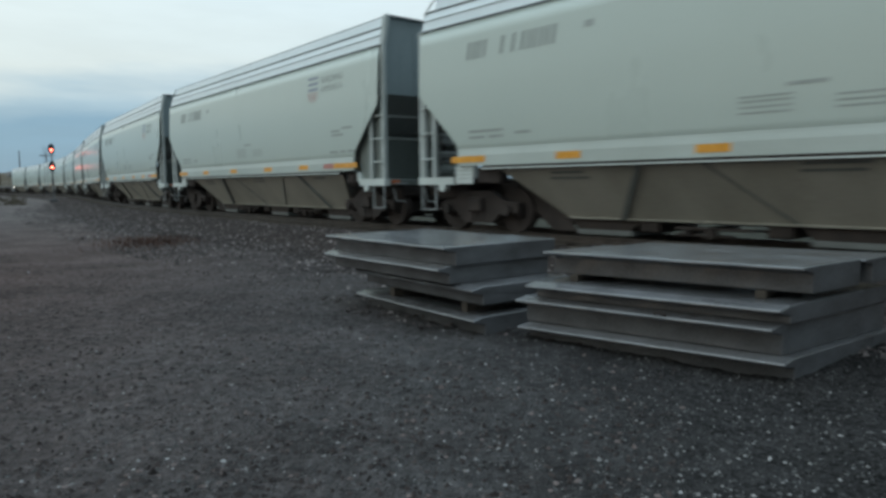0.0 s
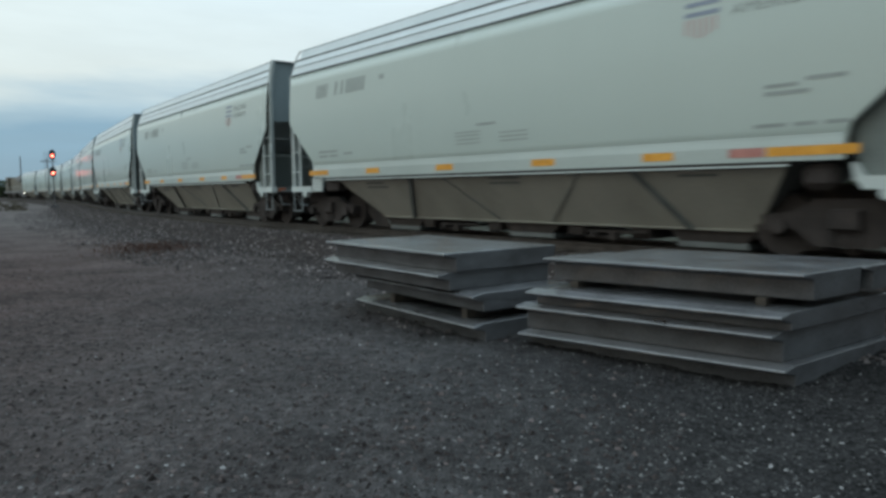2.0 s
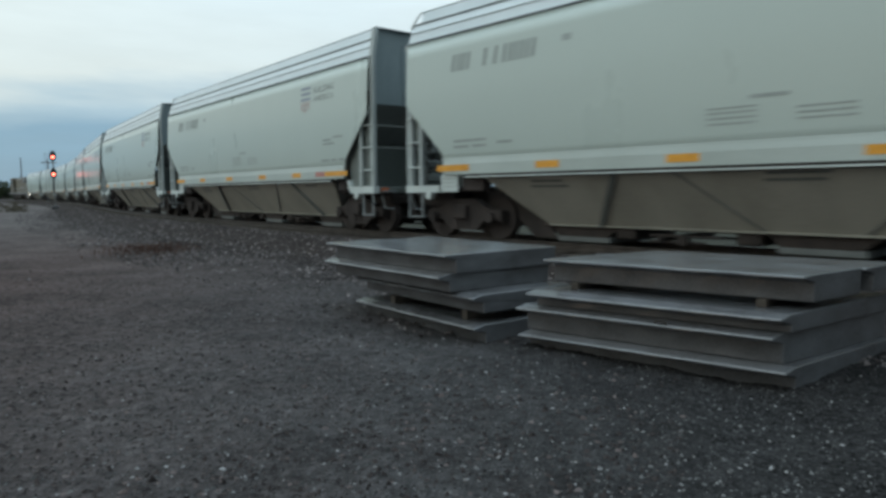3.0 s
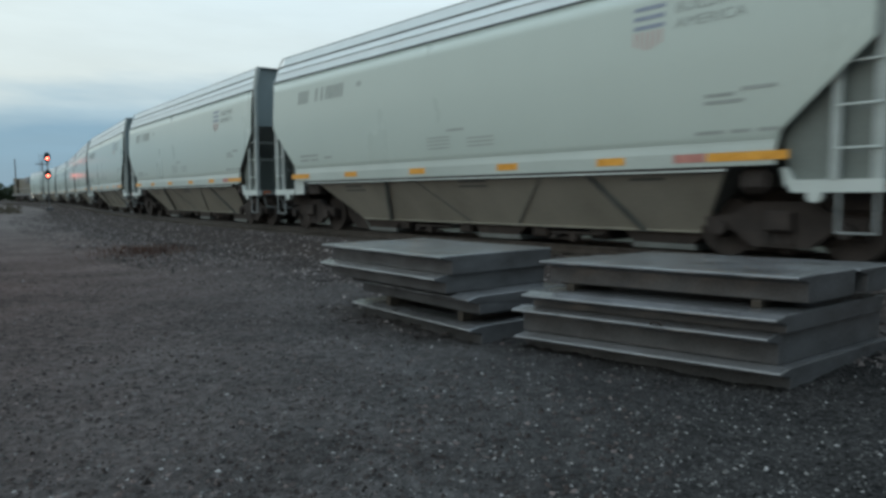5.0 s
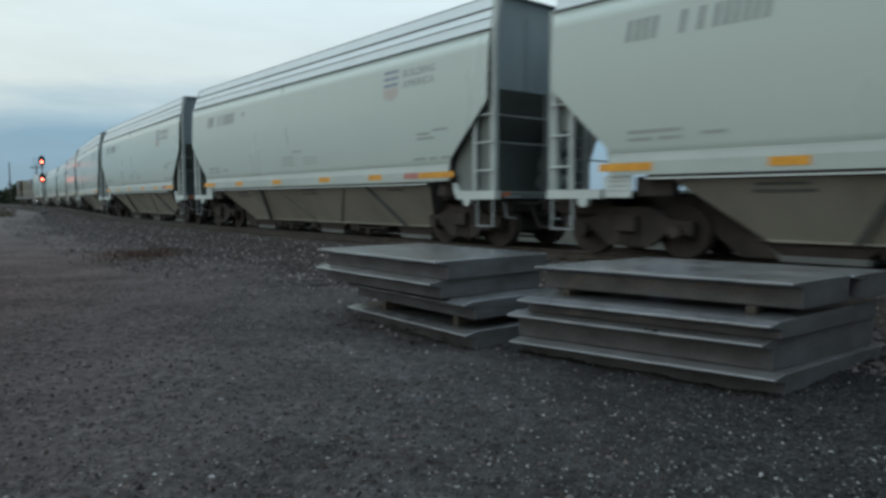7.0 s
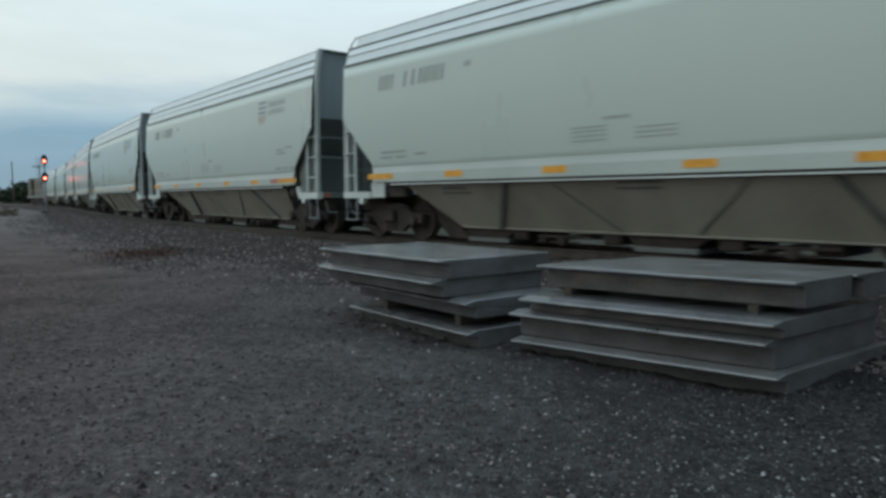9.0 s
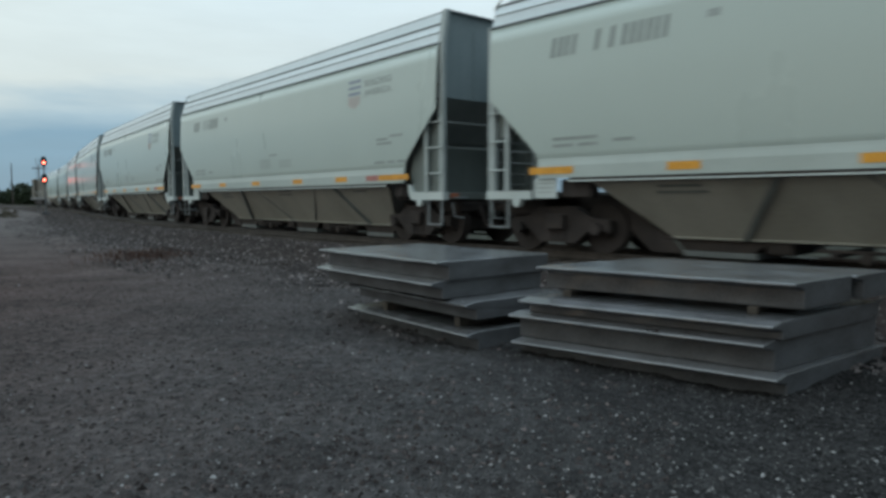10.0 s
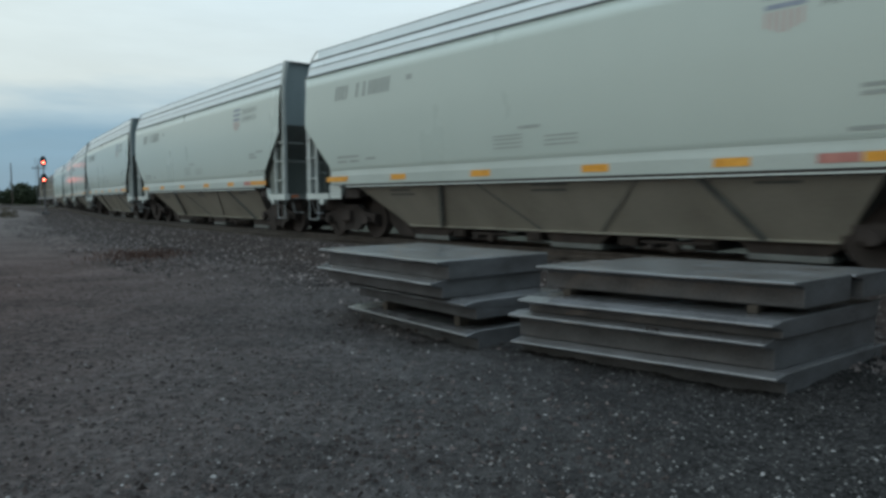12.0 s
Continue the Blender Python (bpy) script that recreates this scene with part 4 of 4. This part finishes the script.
def build_stack(corner, turn, layers, group, skew=0.0):
    """layers: z, length, width, thickness, style, shift along, shift across, twist."""
    base = pose(corner[0], corner[1], 0, 0, 0, turn)
    for i, (z, length, width, thick, style, along, across, twist) in enumerate(layers):
        ob = part("concrete_slab", slab(length, width, thick, style, i + int(corner[0] * 10), skew), CONCRETE)
        ob.matrix_basis = base @ pose(along + skew * across, across, z, 0, 0, twist)
        tagged(ob, "weathered grey concrete crossing slab lying in a stack", "concrete slab", group)
        if i == 1 and length > 2.5:
            eye = B()
            rod(eye, (-1.02, 0.02, thick - 0.02), (-1.0, 0.0, thick + 0.005), 0.009, 6)
            rod(eye, (-1.0, 0.0, thick + 0.005), (-0.93, 0.0, thick + 0.005), 0.009, 6)
            rod(eye, (-0.93, 0.0, thick + 0.005), (-0.91, 0.02, thick - 0.02), 0.012, 6)
            part("lifting_eye", eye, RUST, ob, "rusty steel lifting eye")


def spacer(corner, turn, x, y, z, length, thick):
    ob = part("wooden_spacer", box(B(), -0.045, 0.045, 0, length, 0, thick, 0.006), TIMBER)
    ob.matrix_basis = pose(corner[0], corner[1], 0, 0, 0, turn) @ pose(x, y, z)
    tagged(ob, "weathered timber spacer between stacked concrete slabs", "spacer", "slab spacers")


def build_stacks():
    c, t = (3.03, 5.65), -39.0
    g = "slabs in the long stack"
    build_stack(c, t, [
        (-0.18, 2.60, 1.98, 0.31, "low", 0.02, -0.28, 0.3),
        (0.13, 2.55, 2.02, 0.275, "low", -0.09, -0.275, -0.4),
        (0.405, 2.48, 1.98, 0.165, "low", -0.035, -0.26, 0.2),
        (0.64, 2.53, 1.01, 0.245, "top", 0.0, 0.0, 0.0),
        (0.64, 2.50, 0.72, 0.243, "top", 0.03, 1.02, 0.2)], g, 0.28)
    for x in (-0.36, -2.2):
        spacer(c, t, x, 0.10, 0.57, 1.5, 0.07)
    c, t = (0.01, 7.37), -51.3
    g = "slabs in the short stack"
    build_stack(c, t, [
        (-0.14, 2.52, 1.45, 0.31, "low", 0.35, 0.12, -1.5),
        (0.28, 2.45, 1.55, 0.21, "low", 0.30, 0.14, -1.0),
        (0.49, 2.56, 1.78, 0.21, "low", -0.05, -0.05, 0.0),
        (0.70, 2.64, 1.80, 0.22, "top", 0.0, 0.0, 0.0)], g)
    for x in (-0.02, -1.45):
        spacer(c, t, x, 0.30, 0.17, 1.1, 0.11)


# ---------------------------------------------------------------- signal, poles, trees
def build_signal():
    x, y = -42.65, 74.7
    sig = new("railway_signal")
    sig.matrix_basis = pose(x, y, 0, 0, 0, 30)
    part("mast", rod(B(), (0, 0, 0), (0, 0, 6.0), 0.075, 12, 0.06), MAST, sig)
    part("base", box(B(), -0.4, 0.4, -0.4, 0.4, -0.1, 0.35, 0.03), CONCRETE, sig)
    for z in (5.82, 3.95):
        bm = B()
        rod(bm, (0, -0.18, z), (0, -0.21, z), 0.32, 24)
        for v in bm.verts:
            v.co.z = z + (v.co.z - z) * 1.75
        head = part("signal_head", bm, SIGNAL_BLACK, sig, "black oval signal backplate")
        part("housing", box(B(), -0.17, 0.17, -0.18, 0.2, z - 0.3, z + 0.3, 0.04), SIGNAL_BLACK, head)
        bm = B()
        bmesh.ops.create_cone(bm, cap_ends=False, segments=20, radius1=0.2, radius2=0.2, depth=0.3, matrix=pose(0, -0.36, z - 0.12, 90))
        bmesh.ops.delete(bm, geom=[f for f in bm.faces if f.calc_center_median().z < z - 0.18], context="FACES")
        part("hood", bm, SIGNAL_BLACK, head)
        part("lens", rod(B(), (0, -0.21, z - 0.12), (0, -0.235, z - 0.12), 0.13, 20), RED_LENS, head, "lit red lens")
        part("platform", box(B(), -0.55, 0.4, 0.1, 0.6, z - 0.72, z - 0.68), MAST, sig)
    bm = B()
    for s in (-0.45, -0.75):
        rod(bm, (s, 0.15, 0.2), (s, 0.15, 6.2), 0.02, 6)
    for i in range(19):
        rod(bm, (-0.75, 0.15, 0.5 + i * 0.3), (-0.45, 0.15, 0.5 + i * 0.3), 0.012, 5)
    part("ladder", bm, MAST, sig)
    tagged(sig, "two-headed railway signal showing red on a tall mast", "railway signal")
    for z in (5.70, 3.83):
        la = bpy.data.lights.new("signal_glow", "SPOT")
        la.energy, la.color, la.shadow_soft_size, la.spot_size, la.spot_blend = 22, (1, 0.12, 0.06), 0.1, radians(80), 0.8
        ob = new("signal_glow", la)
        p = Vector((x, y, z)) + Vector((math.sin(radians(30)), -math.cos(radians(30)), 0)) * 0.55
        ob.matrix_basis = look(p, p + Vector((0.5, -0.87, 0)))


def build_pole(x, y, height, turn):
    p = new("utility_pole")
    p.matrix_basis = pose(x, y, 0, 0, 0, turn)
    part("pole", rod(B(), (0, 0, -0.2), (0, 0, height), 0.16, 10, 0.10), TIMBER, p)
    part("crossarm", box(B(), -1.1, 1.1, -0.06, 0.06, height - 0.7, height - 0.55, 0.01), TIMBER, p)
    for k in (-0.95, -0.4, 0.4, 0.95):
        part("insulator", rod(B(), (k, 0, height - 0.55), (k, 0, height - 0.38), 0.05, 8), GALV, p)
    tagged(p, "weathered wooden utility pole with one crossarm", "utility pole", "utility poles")


def build_tree(seed, height, spread):
    rng = random.Random(seed)
    tree = new("tree")
    bm = rod(B(), (0, 0, -0.1), (0.1, 0, height * 0.55), 0.22, 8, 0.1)
    limbs = []
    for i in range(9):
        a, z0 = rng.uniform(0, 6.28), height * rng.uniform(0.15, 0.5)
        tip = Vector((math.cos(a) * spread * rng.uniform(0.3, 0.7), math.sin(a) * spread * rng.uniform(0.3, 0.7), height * rng.uniform(0.45, 0.85)))
        rod(bm, (0.05, 0, z0), tip, 0.08, 6, 0.03)
        limbs.append(tip)
    part("trunk", bm, BARK, tree)
    r = np.random.default_rng(seed)
    verts, faces = [], []
    for c in range(95):
        a, rr = r.uniform(0, 6.28), spread * math.sqrt(r.random())
        z = height * (0.12 + 0.88 * r.random() * (1 - 0.55 * (rr / spread) ** 2))
        cx, cy = math.cos(a) * rr, math.sin(a) * rr
        for j in range(38):
            p = np.array([cx, cy, z]) + r.normal(0, 0.42, 3) * (1, 1, 0.8)
            u, v = r.normal(0, 0.17, 3), r.normal(0, 0.17, 3)
            k = len(verts)
            verts += [tuple(p - u), tuple(p + v), tuple(p + u), tuple(p - v)]
            faces.append((k, k + 1, k + 2, k + 3))
    raw("crown", verts, faces, LEAF, tree)
    tagged(tree, "dark bushy broadleaf tree in a far row", "tree", "far trees")
    return tree


def build_far():
    build_pole(-99.9, 161.6, 10.4, 122)
    build_pole(-75.1, 129.8, 8.3, 30)
    build_pole(-110.8, 201.6, 10.4, 119)
    build_pole(43.0, 79.1, 7.6, -20)
    build_pole(51.7, 134.0, 9.0, -20)
    rng = random.Random(8)
    kinds = [build_tree(21, 7.6, 4.4), build_tree(22, 6.6, 5.0), build_tree(23, 5.6, 4.2)]
    for i in range(54):
        f = i / 53
        x, y = -205 + 115 * f + rng.uniform(-2, 2), 206 + 52 * f + rng.uniform(-4, 9)
        m = pose(x, y, -0.2, 0, 0, rng.uniform(0, 360))
        if i < 3:
            kinds[i].matrix_basis = m
        else:
            copy_thing(kinds[rng.randrange(3)], m)
    for x, y, turn in ((80.0, 127.0, 40), (62.0, 160.0, 150), (69.0, 163.0, 260)):
        copy_thing(kinds[2], pose(x, y, -0.2, 0, 0, turn))
    # low scrub at the edge of the yard
    r = np.random.default_rng(5)
    verts, faces = [], []
    for c in range(240):
        d = r.uniform(75, 170)
        a = math.radians(r.uniform(-42, -31.5))
        cx, cy, big = d * math.sin(a), d * math.cos(a), r.uniform(0.12, 0.36)
        for j in range(34):
            p = np.array([cx, cy, 0.0]) + r.normal(0, 1, 3) * (big, big, 0)
            tip = p + np.array([r.normal(0, 0.12), r.normal(0, 0.12), r.uniform(0.25, 1.0) * big * 1.3])
            k = len(verts)
            w = r.normal(0, 0.05, 2)
            verts += [(p[0] - w[0], p[1] - w[1], -0.03), (p[0] + w[0], p[1] + w[1], -0.03), tuple(tip)]
            faces.append((k, k + 1, k + 2))
    weeds, blades = [], []
    for j in range(1400):
        p = np.array([-8.4, 19.6, 0.0]) + r.normal(0, 1, 3) * (0.75, 1.1, 0)
        tip = p + np.array([r.normal(0, 0.06), r.normal(0, 0.06), r.uniform(0.04, 0.17)])
        w = r.normal(0, 0.012, 2)
        k = len(weeds)
        weeds += [(p[0] - w[0], p[1] - w[1], -0.02), (p[0] + w[0], p[1] + w[1], -0.02), tuple(tip)]
        blades.append((k, k + 1, k + 2))
    tagged(raw("dead_weeds", weeds, blades, DEADWEED), "patch of rust-brown dead weeds on the dirt", "weeds", kind="stuff")
    tagged(raw("scrub", verts, faces, DRYGRASS), "low dark weeds and dry scrub on the dirt", "scrub", kind="stuff")


build_ground()
build_track()
build_stones()
build_stacks()
build_signal()
build_far()

CARS = []
hopper = build_hopper()
tagged(hopper, "pale grey covered hopper railcar with curved sides and white sills", "hopper car", "hopper cars of the train")
for k in range(10):
    car_ = hopper if k == 0 else copy_thing(hopper, pose(0, 0, 0))
    if k >= 4:
        for piece in list(car_.children):
            if piece.name.split(".")[0] in ("brake_cylinder", "control_valve", "brake_pipe") or piece.name.startswith("air_reservoir") and piece.data.materials[0] == BRACE_PAINT:
                bpy.data.objects.remove(piece)
    CARS.append((car_, k * PITCH - END))
loco = build_loco()
tagged(loco, "dull yellow diesel locomotive pushing at the train's tail", "locomotive")


def motions():
    times = [i * 0.5 for i in range(25)]
    for thing, s in CARS:
        walk(thing, [(t, rides(s - gone(t), 6.3)) for t in times])
    tail = 9 * PITCH + 1.35 + 11.2
    walk(loco, [(t, rides(tail - gone(t), 6.6)) for t in times])
    fine = [i / 10 for i in range(121)]
    for thing, s in CARS[:5]:
        for truck in thing.children:
            if truck.name.startswith("truck"):
                for w in truck.children:
                    if w.name.startswith("wheelset"):
                        at = w.matrix_basis.translation.copy()
                        walk(w, [(t, pose(*at) @ pose(0, 0, 0, 0, math.degrees(gone(t) / 0.457), 0)) for t in fine])


motions()
